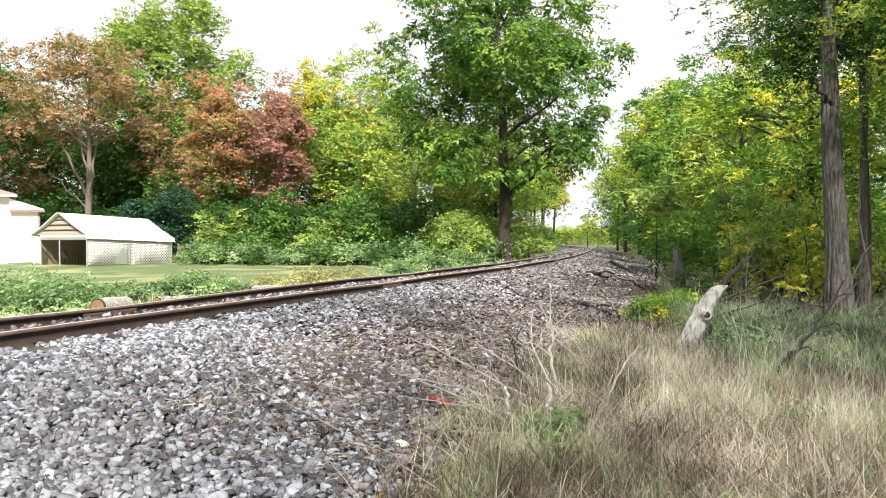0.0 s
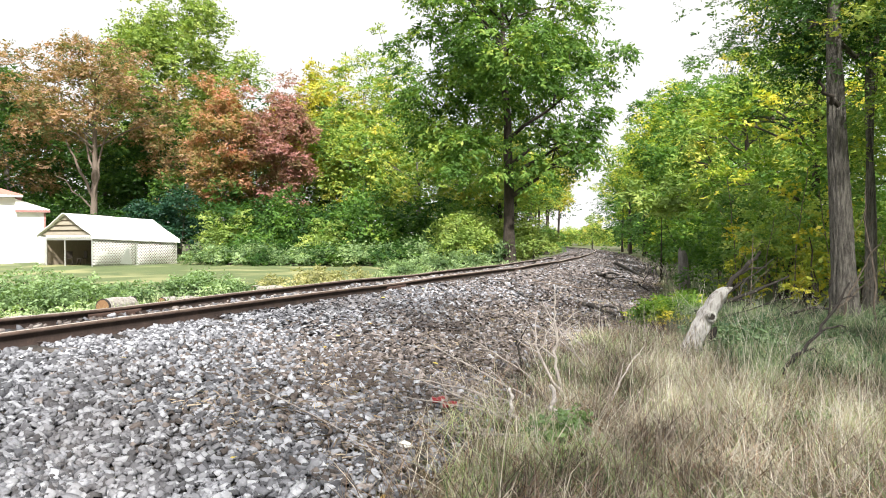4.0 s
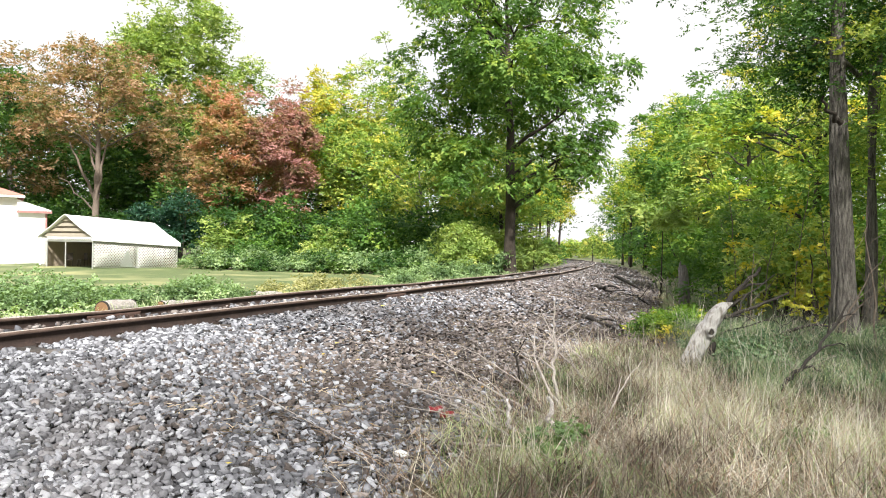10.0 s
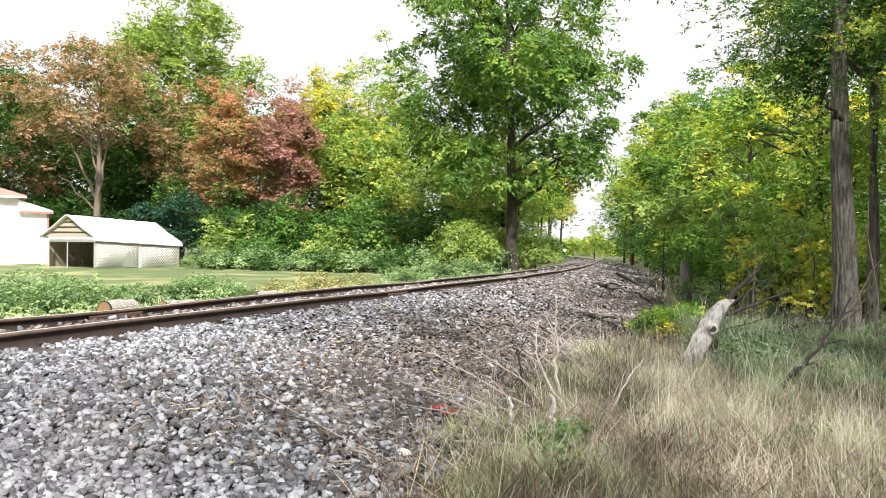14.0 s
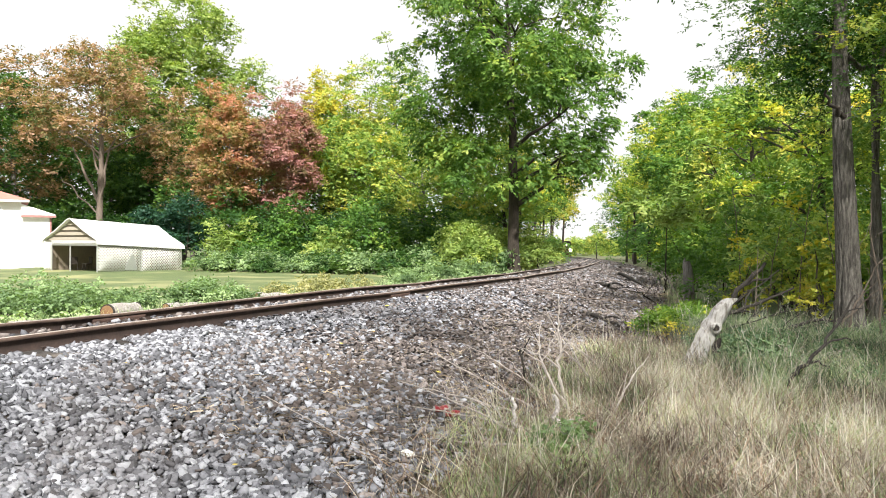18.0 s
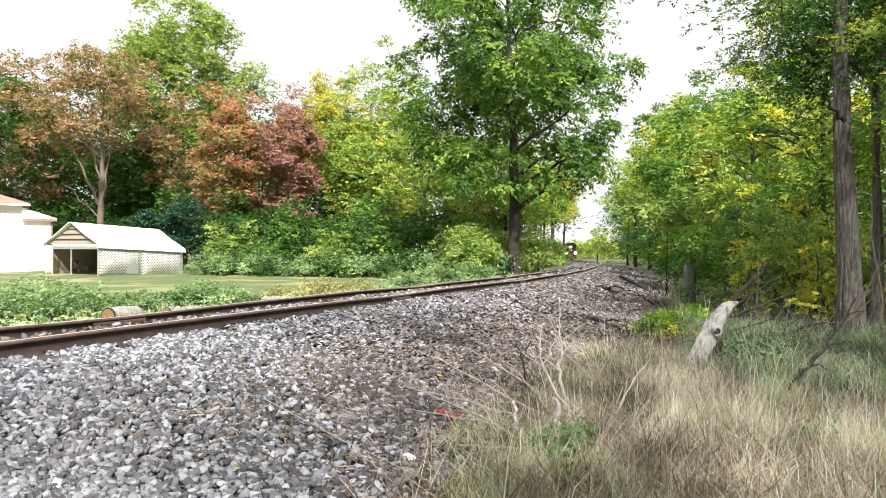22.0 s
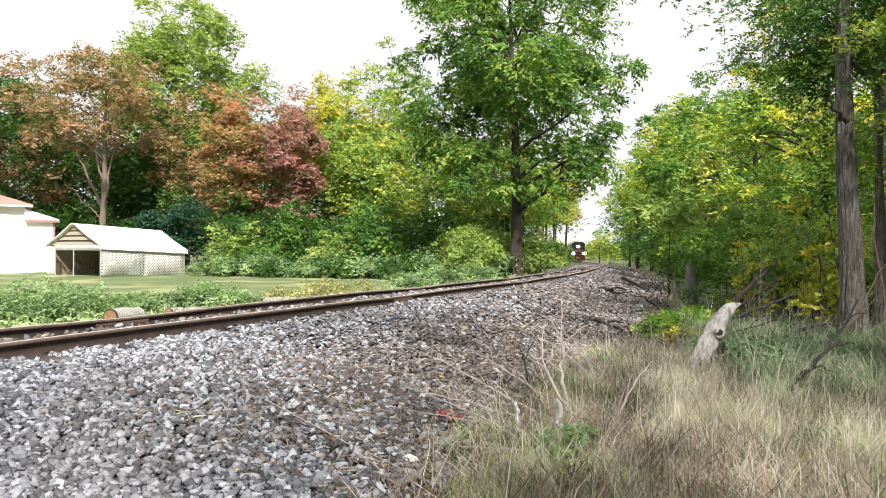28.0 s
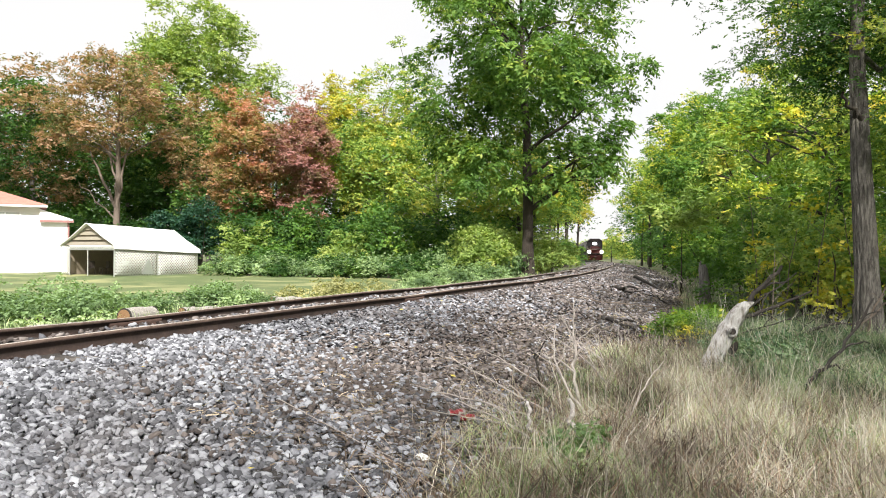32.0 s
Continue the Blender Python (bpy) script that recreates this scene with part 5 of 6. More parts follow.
# ------------------------------------------------------------------ litter on the stones
RED_TIN = surface("crushed_red_tin", [(0.3, (0.2, 0.015, 0.02)), (0.7, (0.34, 0.03, 0.04))], 20, 0.35, metal=0.3, bump=0.4, stain=(14, (0.75, 0.7, 0.68), 0.58, 0.66), depth=0.01)


def crushed_can(x, y):
    c = thing("crushed_can", "crushed red and white drinks can on the ballast", "can", at=(x, y, gz(x, y) + 0.06), rz=25)
    v, f = tube(np.array([(-0.075, 0, 0.03), (-0.06, 0, 0.032), (-0.02, 0.01, 0.022), (0.02, 0, 0.03), (0.06, 0.005, 0.03), (0.075, 0, 0.028)]), [0.026, 0.038, 0.034, 0.04, 0.036, 0.024], 14, 0.14)
    v[:, 2] = v[:, 2] * 0.7
    part("body", mesh_of("body", v, f, RED_TIN, True), None, c)
    part("end", rod(bmesh.new(), (-0.078, 0, 0.02), (-0.074, 0, 0.02), 0.024, 0.026, 12), GALV, c)
    part("end", rod(bmesh.new(), (0.074, 0, 0.02), (0.078, 0, 0.02), 0.026, 0.024, 12), GALV, c)


crushed_can(0.06, 6.7)
crushed_can(-0.03, 6.84)


def white_rock(x, y, s, label="pale white stone lying on the ballast"):
    bm = bmesh.new()
    bmesh.ops.create_icosphere(bm, subdivisions=2, radius=1.0)
    for v in bm.verts:
        v.co *= 1 + 0.25 * noise.noise(v.co * 1.7 + Vector((x, y, 0)))
        v.co = Vector((v.co.x * s, v.co.y * s * 0.7, v.co.z * s * 0.55))
    me = bpy.data.meshes.new("stone")
    bm.to_mesh(me)
    bm.free()
    me.materials.append(WHITE_SHEET)
    ob = new("pale_stone", me)
    ob.matrix_basis = pose(x, y, gz(x, y) + s * 0.4, 10, 20, 40)
    tagged(ob, label, "stone")


white_rock(-0.27, 5.62, 0.065)
white_rock(0.55, 8.3, 0.05)
white_rock(-1.4, 7.6, 0.04)

# fallen leaves, each a bent blade
LEAF_FALLEN = surface("fallen_leaf", [(0.2, (0.34, 0.2, 0.05)), (0.5, (0.5, 0.4, 0.07)), (0.8, (0.6, 0.52, 0.12))], 30, 0.7, bump=0.2, per="object")


def fallen_leaves():
    v = np.array([(0, 0, 0), (0.35, 0.3, 0.08), (1, 0, 0.05), (0.35, -0.3, 0.1), (0.65, 0.2, 0.12), (0.65, -0.22, 0.06)]) * 0.07
    me = mesh_of("fallen_leaf", v, np.array([[0, 3, 5, 1], [1, 5, 2, 4]]), LEAF_FALLEN)
    for i in range(46):
        s, o = random.uniform(2, 16), random.uniform(1.2, 5.4)
        x, y, _ = on_track(s, o)
        ob = new("fallen_leaf", me)
        sc = random.uniform(0.7, 1.3)
        ob.matrix_basis = pose(x, y, gz(x, y) + 0.075, random.uniform(-15, 15), random.uniform(-15, 15), random.uniform(0, 360)) @ Matrix.Diagonal((sc, sc, sc, 1))
        tagged(ob, "yellow fallen leaf lying on the stones", "leaf", "fallen leaves on the ballast")


fallen_leaves()


# ------------------------------------------------------------------ grass and weeds
def straw(name, stops):
    return leafy(name, stops, patch=0.5, through_light=0.25, clump=2.0, each=0.7)


DRY = straw("dry_grass", [(0.0, (0.0538, 0.038, 0.0352)), (0.3, (0.17, 0.132, 0.122)), (0.6, (0.376, 0.319, 0.288)), (1.0, (0.699, 0.637, 0.595))])
STRAW = straw("pale_straw", [(0.0, (0.244, 0.205, 0.179)), (0.6, (0.456, 0.411, 0.377)), (1.0, (0.652, 0.624, 0.592))])
RUSSET = straw("russet_stalk", [(0.0, (0.066, 0.0385, 0.0308)), (0.5, (0.264, 0.171, 0.132)), (1.0, (0.506, 0.374, 0.303))])
PALE_GREEN = straw("pale_green_grass", [(0.0, (0.072, 0.116, 0.054)), (0.5, (0.261, 0.339, 0.162)), (1.0, (0.54, 0.601, 0.356))])
COOL_GREEN = straw("cool_green_weed", [(0.0, (0.03, 0.06, 0.035)), (0.5, (0.14, 0.2, 0.115)), (1.0, (0.37, 0.44, 0.27))])


def blades(name, label, X, Y, height, width, mat, bend=0.45, category="grass"):
    """Bent tapering blades, four verts wide steps each, as one sward."""
    n = len(X)
    Z = ground_z(X, Y) - 0.02
    h = height * (0.45 + 0.9 * rng.random(n))
    a = rng.random(n) * 2 * np.pi
    lean = bend * h * (0.15 + rng.random(n) ** 1.5)
    dx, dy = np.cos(a), np.sin(a)
    w = width * (0.6 + 0.8 * rng.random(n))
    b = rng.random(n) * 2 * np.pi
    wx, wy = np.cos(b), np.sin(b)
    rows = []
    for t, k in ((0.0, 1.0), (0.4, 0.85), (0.75, 0.55), (1.0, 0.08)):
        cx, cy, cz = X + dx * lean * t ** 2, Y + dy * lean * t ** 2, Z + h * (t - 0.25 * t ** 2 * bend)
        rows.append(np.stack([cx - wx * w * k / 2, cy - wy * w * k / 2, cz], -1))
        rows.append(np.stack([cx + wx * w * k / 2, cy + wy * w * k / 2, cz], -1))
    v = np.stack(rows, 1).reshape(-1, 3)
    q = np.array([[0, 1, 3, 2], [2, 3, 5, 4], [4, 5, 7, 6]])
    f = (np.arange(n)[:, None, None] * 8 + q[None]).reshape(-1, 4)
    return tagged(new(name, mesh_of(name, v, f, mat)), label, category, kind="stuff")


def scatter(n, x0, x1, y0, y1, keep):
    X, Y = x0 + (x1 - x0) * rng.random(n), y0 + (y1 - y0) * rng.random(n)
    s, o = along(X, Y)
    k = keep(X, Y, s, o)
    return X[k], Y[k]


def patchy(X, Y, lo, k=0.8):
    return swell(X * k, Y * k, 2.1) + 0.25 * rng.standard_normal(X.shape) > lo


def right_of(X, Y):
    return (X > 2.7 + 0.08 * Y) & (Y > 8.0)


def on_verge(edge):
    """Keeps what grows on the verge beyond this distance from the track, thinner under the trees."""
    return lambda X, Y, s, o: (o > edge + 0.35 * rng.standard_normal(len(X))) & (X / Y < 0.72) & (~right_of(X, Y) | (rng.random(len(X)) < 0.25))


def stalks(name, label, X, Y, length, width, mat, steep=0.35, rise=0.0):
    """Thin crooked stalks that lean at all angles over one another; steep: the least tilt in radians."""
    n = len(X)
    P = np.stack([X, Y, ground_z(X, Y) - 0.02 + rise * rng.random(n)], -1)
    a, tilt = rng.random(n) * 2 * np.pi, steep + (1.35 - steep) * rng.random(n) ** 1.2
    d = np.stack([np.cos(a) * np.sin(tilt), np.sin(a) * np.sin(tilt), np.cos(tilt)], -1) * (length * (0.5 + 0.8 * rng.random(n)))[:, None]
    side = unit(np.cross(d, rng.standard_normal((n, 3)))) * (width * (0.6 + 0.8 * rng.random(n)))[:, None] / 2
    kink = 0.14 * np.linalg.norm(d, axis=1)[:, None] * rng.standard_normal((n, 3)) * np.array([1, 1, 0.4])
    rows = []
    for t, k, w in ((0, 0, 1.0), (0.45, 0.6, 0.85), (0.8, 1.0, 0.6), (1.0, 0.9, 0.2)):
        c = P + d * t + kink * k
        c[:, 2] -= 0.1 * t * t * length
        rows += [c - side * w, c + side * w]
    v = np.stack(rows, 1).reshape(-1, 3)
    q = np.array([[0, 1, 3, 2], [2, 3, 5, 4], [4, 5, 7, 6]])
    f = (np.arange(n)[:, None, None] * 8 + q[None]).reshape(-1, 4)
    return tagged(new(name, mesh_of(name, v, f, mat)), label, "grass", kind="stuff")


blades("dry_grass", "matted dry straw-coloured grass at the ballast's foot", *scatter(24000, -0.8, 6.5, 3.4, 13.0, on_verge(5.1)), 0.17, 0.0045, DRY, 1.6)
stalks("dry_grass", "tangle of thin dry straw leaning every way", *scatter(26000, -0.5, 6.5, 3.4, 12.5, on_verge(5.15)), 0.42, 0.0045, DRY)
stalks("dry_grass", "pale broken straw tangled over the verge", *scatter(9000, -0.5, 6.5, 3.4, 12.5, on_verge(5.0)), 0.38, 0.005, STRAW, 0.5)
stalks("dry_grass", "russet dead stalks tangled in the straw", *scatter(15000, -0.5, 6.5, 3.6, 12.5, on_verge(4.95)), 0.36, 0.005, RUSSET, 0.3)
blades("dry_grass", "upright thin straw above the tangle", *scatter(7000, -0.5, 6.5, 3.4, 12.5, on_verge(5.4)), 0.42, 0.0042, DRY, 0.7)
blades("dry_grass", "thin dry stalks over the edge of the ballast", *scatter(5500, -0.5, 4.5, 4.5, 20, lambda X, Y, s, o: (o > 3.4) & (o < 4.9) & (rng.random(len(X)) < (o - 3.3) / 1.6)), 0.27, 0.0042, DRY, 1.1)
blades("dry_grass", "broad pale straws lying over the grass", *scatter(1300, 0.0, 6.5, 3.6, 11, on_verge(4.8)), 0.45, 0.006, STRAW, 1.6)
blades("dry_grass", "tall dry seed stalks above the grass", *scatter(1500, 0.2, 6.5, 4.0, 12, on_verge(5.0)), 0.7, 0.0042, STRAW, 0.4)
blades("green_grass", "pale green grass among the straw", *scatter(30000, 0.0, 6.5, 3.3, 12.0, lambda X, Y, s, o: (o > 4.8) & (X / Y < 0.72) & (patchy(X + 0.25 * (Y - 5), Y, 0.1) | (rng.random(len(X)) < np.clip((X - 1.5) / 5, 0, 0.6)))), 0.3, 0.006, PALE_GREEN, 1.1)
blades("green_grass", "cool green weeds and grass under the trees", *scatter(24000, 2.6, 9.5, 8.0, 16.0, lambda X, Y, s, o: right_of(X, Y) & (o > 5.5)), 0.34, 0.011, COOL_GREEN, 1.0)
blades("green_grass", "rough grass along the foot of the wood", *scatter(9000, 3.5, 24, 13, 60, lambda X, Y, s, o: (o > 5.2) & (o < 8.5)), 0.4, 0.016, COOL_GREEN, 0.9)
blades("dry_grass", "dead grass along the foot of the wood", *scatter(9000, 3.0, 24, 12, 80, lambda X, Y, s, o: (o > 4.3) & (o < 6.2)), 0.35, 0.013, DRY, 1.0)
stalks("green_grass", "cool green stems tangled under the trees", *scatter(9000, 2.6, 9.5, 8.0, 15.0, lambda X, Y, s, o: right_of(X, Y) & (o > 5.5)), 0.5, 0.006, COOL_GREEN, 0.2)
stalks("dry_grass", "pale dead stems among the weeds under the trees", *scatter(1800, 2.6, 9.5, 8.0, 15.0, lambda X, Y, s, o: right_of(X, Y) & (o > 5.5)), 0.75, 0.006, STRAW, 0.2)
blades("green_grass", "rough grass round the camera's stand", *scatter(14000, -9, 9, -12, 3.3, lambda X, Y, s, o: (o > 5.0) & (X * X + Y * Y > 0.3)), 0.16, 0.008, PALE_GREEN, 1.3)
# beyond the rails
blades("green_grass", "rough grass between the track and the lawn", *scatter(24000, -16, 5, 11, 50, lambda X, Y, s, o: (o < -2.9) & (o > -8.5)), 0.3, 0.016, PALE_GREEN, 0.6)
blades("dry_grass", "dead grass along the far edge of the ballast", *scatter(15000, -14, 6, 10, 60, lambda X, Y, s, o: (o < -2.3) & (o > -4.6)), 0.2, 0.016, DRY, 1.5)

weeds = [bush((-8.0, 16.6), 0.85, 1.9, LEAF["vine"], "leafy green weeds growing behind the rails", 18, 30, 7, 0.075, 0.36, name="weed_clump", stems=4, slim=0.6),
         bush((-6.2, 19.8), 0.8, 1.4, LEAF["vine"], "leafy green weeds growing behind the rails", 16, 30, 7, 0.075, 0.34, name="weed_clump", stems=4, slim=0.6),
         bush((-3.9, 25.5), 0.75, 1.9, LEAF["pale_yellow"], "yellowing weeds growing beside the track", 12, 26, 6, 0.09, 0.4, name="weed_clump", stems=4)]
for i, (k, x, y, s) in enumerate(((0, -9.4, 16.8, 1.1), (0, -10.6, 18.2, 1.2), (0, -8.9, 18.0, 1.0), (0, -9.9, 19.8, 1.1), (0, -7.6, 18.2, 0.8), (1, -8.4, 20.0, 0.9), (1, -7.2, 21.2, 1.0), (1, -6.6, 21.6, 1.05), (0, -6.0, 22.2, 0.7),
                                  (1, -5.7, 20.6, 0.8), (2, -4.6, 27.0, 1.0), (2, -3.2, 28.2, 0.9), (2, -5.8, 26.6, 0.8), (1, -1.4, 34.0, 1.1), (0, -0.4, 38.5, 1.3), (1, 0.5, 40.5, 1.4), (0, 1.6, 44, 1.6), (1, -2.2, 36, 1.2), (0, -11.5, 16.4, 1.2), (0, -12.4, 19, 1.2))):
    turned(weeds[k], x, y, 61 * i, s, 0.9 + 0.07 * (i % 4))
low_green = [bush((0.95, 5.85), 0.3, 0.6, LEAF["vine"], "green leafy weed in the dry grass", 10, 24, 5, 0.045, 0.18, name="weed_clump", stems=3, slim=0.7),
             bush((4.1, 10.4), 0.45, 1.3, straw("cool_leaf", [(0.0, (0.07, 0.13, 0.07)), (1.0, (0.22, 0.31, 0.17))]), "cool green weeds under the trees", 14, 34, 7, 0.06, 0.34, name="weed_clump", stems=3),
             bush((3.7, 13.4), 0.4, 0.8, LEAF["wood"], "green fern-like weeds beside the snag", 12, 30, 7, 0.07, 0.35, name="weed_clump", stems=3)]
for i, (k, x, y, s) in enumerate(((1, 5.4, 10.8, 0.8), (1, 4.6, 11.6, 0.9), (1, 5.9, 12.2, 0.8), (2, 4.1, 14.4, 1.0), (2, 4.8, 15.8, 1.1), (0, 3.0, 6.3, 0.7), (1, 5.2, 8.2, 0.8), (2, 5.7, 17.5, 0.8), (2, 6.3, 19.5, 0.8), (1, 7.4, 11.4, 1.0), (1, 7.9, 12.6, 1.0))):
    turned(low_green[k], x, y, 61 * i, s)


# ------------------------------------------------------------------ ballast stones
def stone_arrays(n):
    """Blunt angular stones of three rings of four corners, about one unit across."""
    c = np.array([(x, y) for x, y in ((-1, -1), (1, -1), (1, 1), (-1, 1))], float) * 0.5
    k = np.array([0.78, 1.0, 0.66])[None, :, None, None] * (0.8 + 0.4 * rng.random((n, 3, 1, 1)))
    xy = c[None, None] * k * (0.75 + 0.5 * rng.random((n, 1, 1, 2))) + 0.1 * rng.standard_normal((n, 3, 4, 2))
    z = np.array([-0.5, 0.16, 0.5])[None, :, None, None] + 0.1 * rng.standard_normal((n, 3, 4, 1))
    v = (np.concatenate([xy, z], -1) * np.array([1.4, 1.0, 0.72])).reshape(n, 12, 3)
    h = rng.random(n) * np.pi
    q = np.stack([np.cos(h), 0.25 * rng.standard_normal(n), 0.25 * rng.standard_normal(n), np.sin(h)], -1)
    q /= np.linalg.norm(q, axis=1)[:, None]
    w, x, y, z = q.T
    R = np.stack([1 - 2 * (y * y + z * z), 2 * (x * y - z * w), 2 * (x * z + y * w), 2 * (x * y + z * w), 1 - 2 * (x * x + z * z), 2 * (y * z - x * w),
                  2 * (x * z - y * w), 2 * (y * z + x * w), 1 - 2 * (x * x + y * y)], -1).reshape(n, 3, 3)
    return np.einsum("nij,nkj->nki", R, v)


CHUNK = np.array([[4 * r + i, 4 * r + (i + 1) % 4, 4 * r + 4 + (i + 1) % 4, 4 * r + 4 + i] for r in (0, 1) for i in range(4)] + [[8, 9, 10, 11]])


def stones(name, label, s0, s1, o0, o1, n, size, skip=None):
    s, o = s0 + (s1 - s0) * rng.random(n), o0 + (o1 - o0) * rng.random(n)
    keep = np.ones(n, bool)
    for r in (-0.7525, 0.7525):
        keep &= np.abs(o - r) > 0.1
    if skip:
        keep &= ~((s > skip[0]) & (s < skip[1]) & (o > skip[2]) & (o < skip[3]))
    for r in BARE_TIES:
        keep &= (np.abs(s - r) > 0.14) | (np.abs(o) > 1.18)
    keep &= (o < 4.4) | (rng.random(n) < np.clip((5.4 - o) / 1.0, 0, 1))
    s, o = s[keep], o[keep]
    P = on_track(s, o)
    P[:, 2] = ground_z(P[:, 0], P[:, 1]) + 0.004 + size * 0.8 * rng.random(len(s))
    v = stone_arrays(len(s)) * (size * (0.55 + 0.75 * rng.random(len(s)) ** 1.5))[:, None, None] + P[:, None]
    faces = CHUNK if 0 < s0 < 8 else CHUNK[4:]
    f = (np.arange(len(s))[:, None, None] * 12 + faces[None]).reshape(-1, 4)
    me = mesh_of(name, v.reshape(-1, 3), f, STONE)
    me.materials.append(STONE_DIRTY)
    dirty = rng.random(len(s)) < np.maximum(np.clip((o - 1.2) / 2.2, 0, 0.85) * np.clip((s - 4.5) / 4.0, 0, 1) * np.clip((34 - s) / 20, 0.7, 1), np.maximum(0.7 * (np.abs(o) < 0.7), 0.8 * np.clip((s - 9) / 12, 0, 1)))
    me.polygons.foreach_set("material_index", np.repeat(dirty.astype(np.int32), len(faces)))
    return tagged(new(name, me), label, "stones", kind="stuff")


NEAR = (3.2, 4.3, 2.8, 3.6)
stones("ballast_stones", "angular grey and white crushed stones", 0.2, 8.5, 0.86, 5.2, 33000, 0.041, NEAR)
stones("ballast_stones", "angular grey and white crushed stones", 8.5, 14, 0.86, 5.2, 19000, 0.046)
stones("ballast_stones", "angular grey and white crushed stones", 14, 26, 0.86, 5.2, 19000, 0.055)
stones("ballast_stones", "angular grey and white crushed stones", 26, 60, 0.86, 5.0, 17000, 0.065)
stones("ballast_stones", "angular grey and white crushed stones", 60, 150, 0.86, 4.8, 9000, 0.11)
stones("ballast_stones", "crushed stones between and behind the rails", 2, 30, -3.4, 0.66, 8000, 0.055)
stones("ballast_stones", "crushed stones between and behind the far rails", 30, 130, -3.2, 0.66, 9000, 0.09)

stones("ballast_stones", "angular grey and white crushed stones beside the camera", -11, 0.2, 0.86, 5.2, 14000, 0.06)
stones("ballast_stones", "crushed stones between and behind the near rails", -11, 2, -3.4, 0.66, 4000, 0.06)
# twigs, bark and rotted leaf stalks strewn over the lower slope
LITTER = straw("dead_litter", [(0.0, (0.0255, 0.0199, 0.0166)), (0.5, (0.128, 0.0954, 0.0747)), (0.8, (0.281, 0.22, 0.174)), (1.0, (0.476, 0.39, 0.315))])


def litter(n):
    s, o = 2.5 + 26 * rng.random(n) ** 1.3, 2.2 + 3.0 * rng.random(n) ** 0.7
    keep = (s > 5 + 0.6 * rng.random(n)) & (o > 3.7 - 0.09 * s + 0.5 * rng.standard_normal(n))
    P = on_track(s[keep], o[keep])
    m = len(P)
    P[:, 2] = ground_z(P[:, 0], P[:, 1]) + 0.02 + 0.025 * rng.random(m)
    a, ln, w = rng.random(m) * np.pi, 0.05 + 0.16 * rng.random(m) ** 2, 0.004 + 0.008 * rng.random(m)
    d = np.stack([np.cos(a), np.sin(a), 0.25 * rng.standard_normal(m)], -1) * ln[:, None] / 2
    e = np.stack([-np.sin(a), np.cos(a), 0.5 * rng.standard_normal(m)], -1) * w[:, None] / 2
    k = np.array([0, 0, 1.0]) * (ln * 0.12)[:, None]
    v = np.stack([P - d - e, P - d + e, P + e + k, P - e + k, P + d + e, P + d - e], 1)
    q = np.array([[0, 1, 2, 3], [3, 2, 4, 5]])
    f = (np.arange(m)[:, None, None] * 6 + q[None]).reshape(-1, 4)
    tagged(new("litter", mesh_of("litter", v.reshape(-1, 3), f, LITTER)), "dead twigs and stalks strewn over the ballast", "litter", kind="stuff")


litter(22000)
shapes = []
for k in range(10):
    shapes.append(mesh_of("stone", stone_arrays(1)[0], CHUNK, STONE_ONE))
for i in range(300):
    s, o = random.uniform(NEAR[0], NEAR[1]), random.uniform(NEAR[2], NEAR[3])
    x, y, _ = on_track(s, o)
    ob = part("stone", shapes[i % 10], None, bed)
    k = 0.044 * random.uniform(0.7, 1.35)
    ob.matrix_basis = pose(x, y, gz(x, y) + 0.016, random.uniform(-25, 25), random.uniform(-25, 25), random.uniform(0, 360)) @ Matrix.Diagonal((k, k, k, 1))
stones("ballast_stones", "small crushed stones filling the ballast", NEAR[0], NEAR[1], NEAR[2], NEAR[3], 900, 0.035)

# ------------------------------------------------------------------ the train
TRAIN_DARK = surface("locomotive_dark", [(0.3, (0.0081, 0.0063, 0.0063)), (0.7, (0.0225, 0.018, 0.0171))], 2, 0.5, bump=0.1)
TRAIN_RED = surface("locomotive_maroon", [(0.3, (0.024, 0.0066, 0.006)), (0.7, (0.051, 0.012, 0.0102))], 2, 0.5, bump=0.1)
TRAIN_PALE = surface("pale_hopper_paint", [(0.3, (0.0595, 0.0595, 0.0577)), (0.7, (0.0945, 0.0945, 0.091))], 1.5, 0.7, bump=0.15, stain=(0.8, (0.25, 0.18, 0.13), 0.55, 0.75))
TRAIN_TRUCK = surface("bogie_grime", [(0.3, (0.02, 0.018, 0.016)), (0.7, (0.07, 0.06, 0.05))], 4, 0.8, bump=0.3)


for paint in (TRAIN_DARK, TRAIN_RED, TRAIN_PALE):
    paint.node_tree.nodes["Principled BSDF"].inputs["Specular IOR Level"].default_value = 0.12
# dark, weakly mirroring glass stands in for a reflection of trees
CAB_GLASS = surface("dim_mirror_cab_glass", [(0.3, (0.006, 0.006, 0.007)), (0.7, (0.016, 0.016, 0.018))], 3, 0.35, bump=0.0)
CAB_GLASS.node_tree.nodes["Principled BSDF"].inputs["Specular IOR Level"].default_value = 0.2


def glow(name, col, power):
    m, n, l, b = material(name, 0.3)
    b.inputs["Base Color"].default_value = rgba(col)
    b.inputs["Emission Color"].default_value = rgba(col)
    b.inputs["Emission Strength"].default_value = power
    return m


LAMP = glow("lit_headlamp", (1.0, 0.95, 0.85), 60.0)


def wheelset(parent, x, r=0.5):
    w = part("wheelset", rod(bmesh.new(), (x, -0.8, r), (x, 0.8, r), 0.09, 0.09, 10), TRAIN_TRUCK, parent)
    for y in (-0.75, 0.75):
        bm = bmesh.new()
        rod(bm, (x, y - 0.07, r), (x, y + 0.07, r), r, r, 20)
        part("wheel", bm, TRAIN_TRUCK, w)


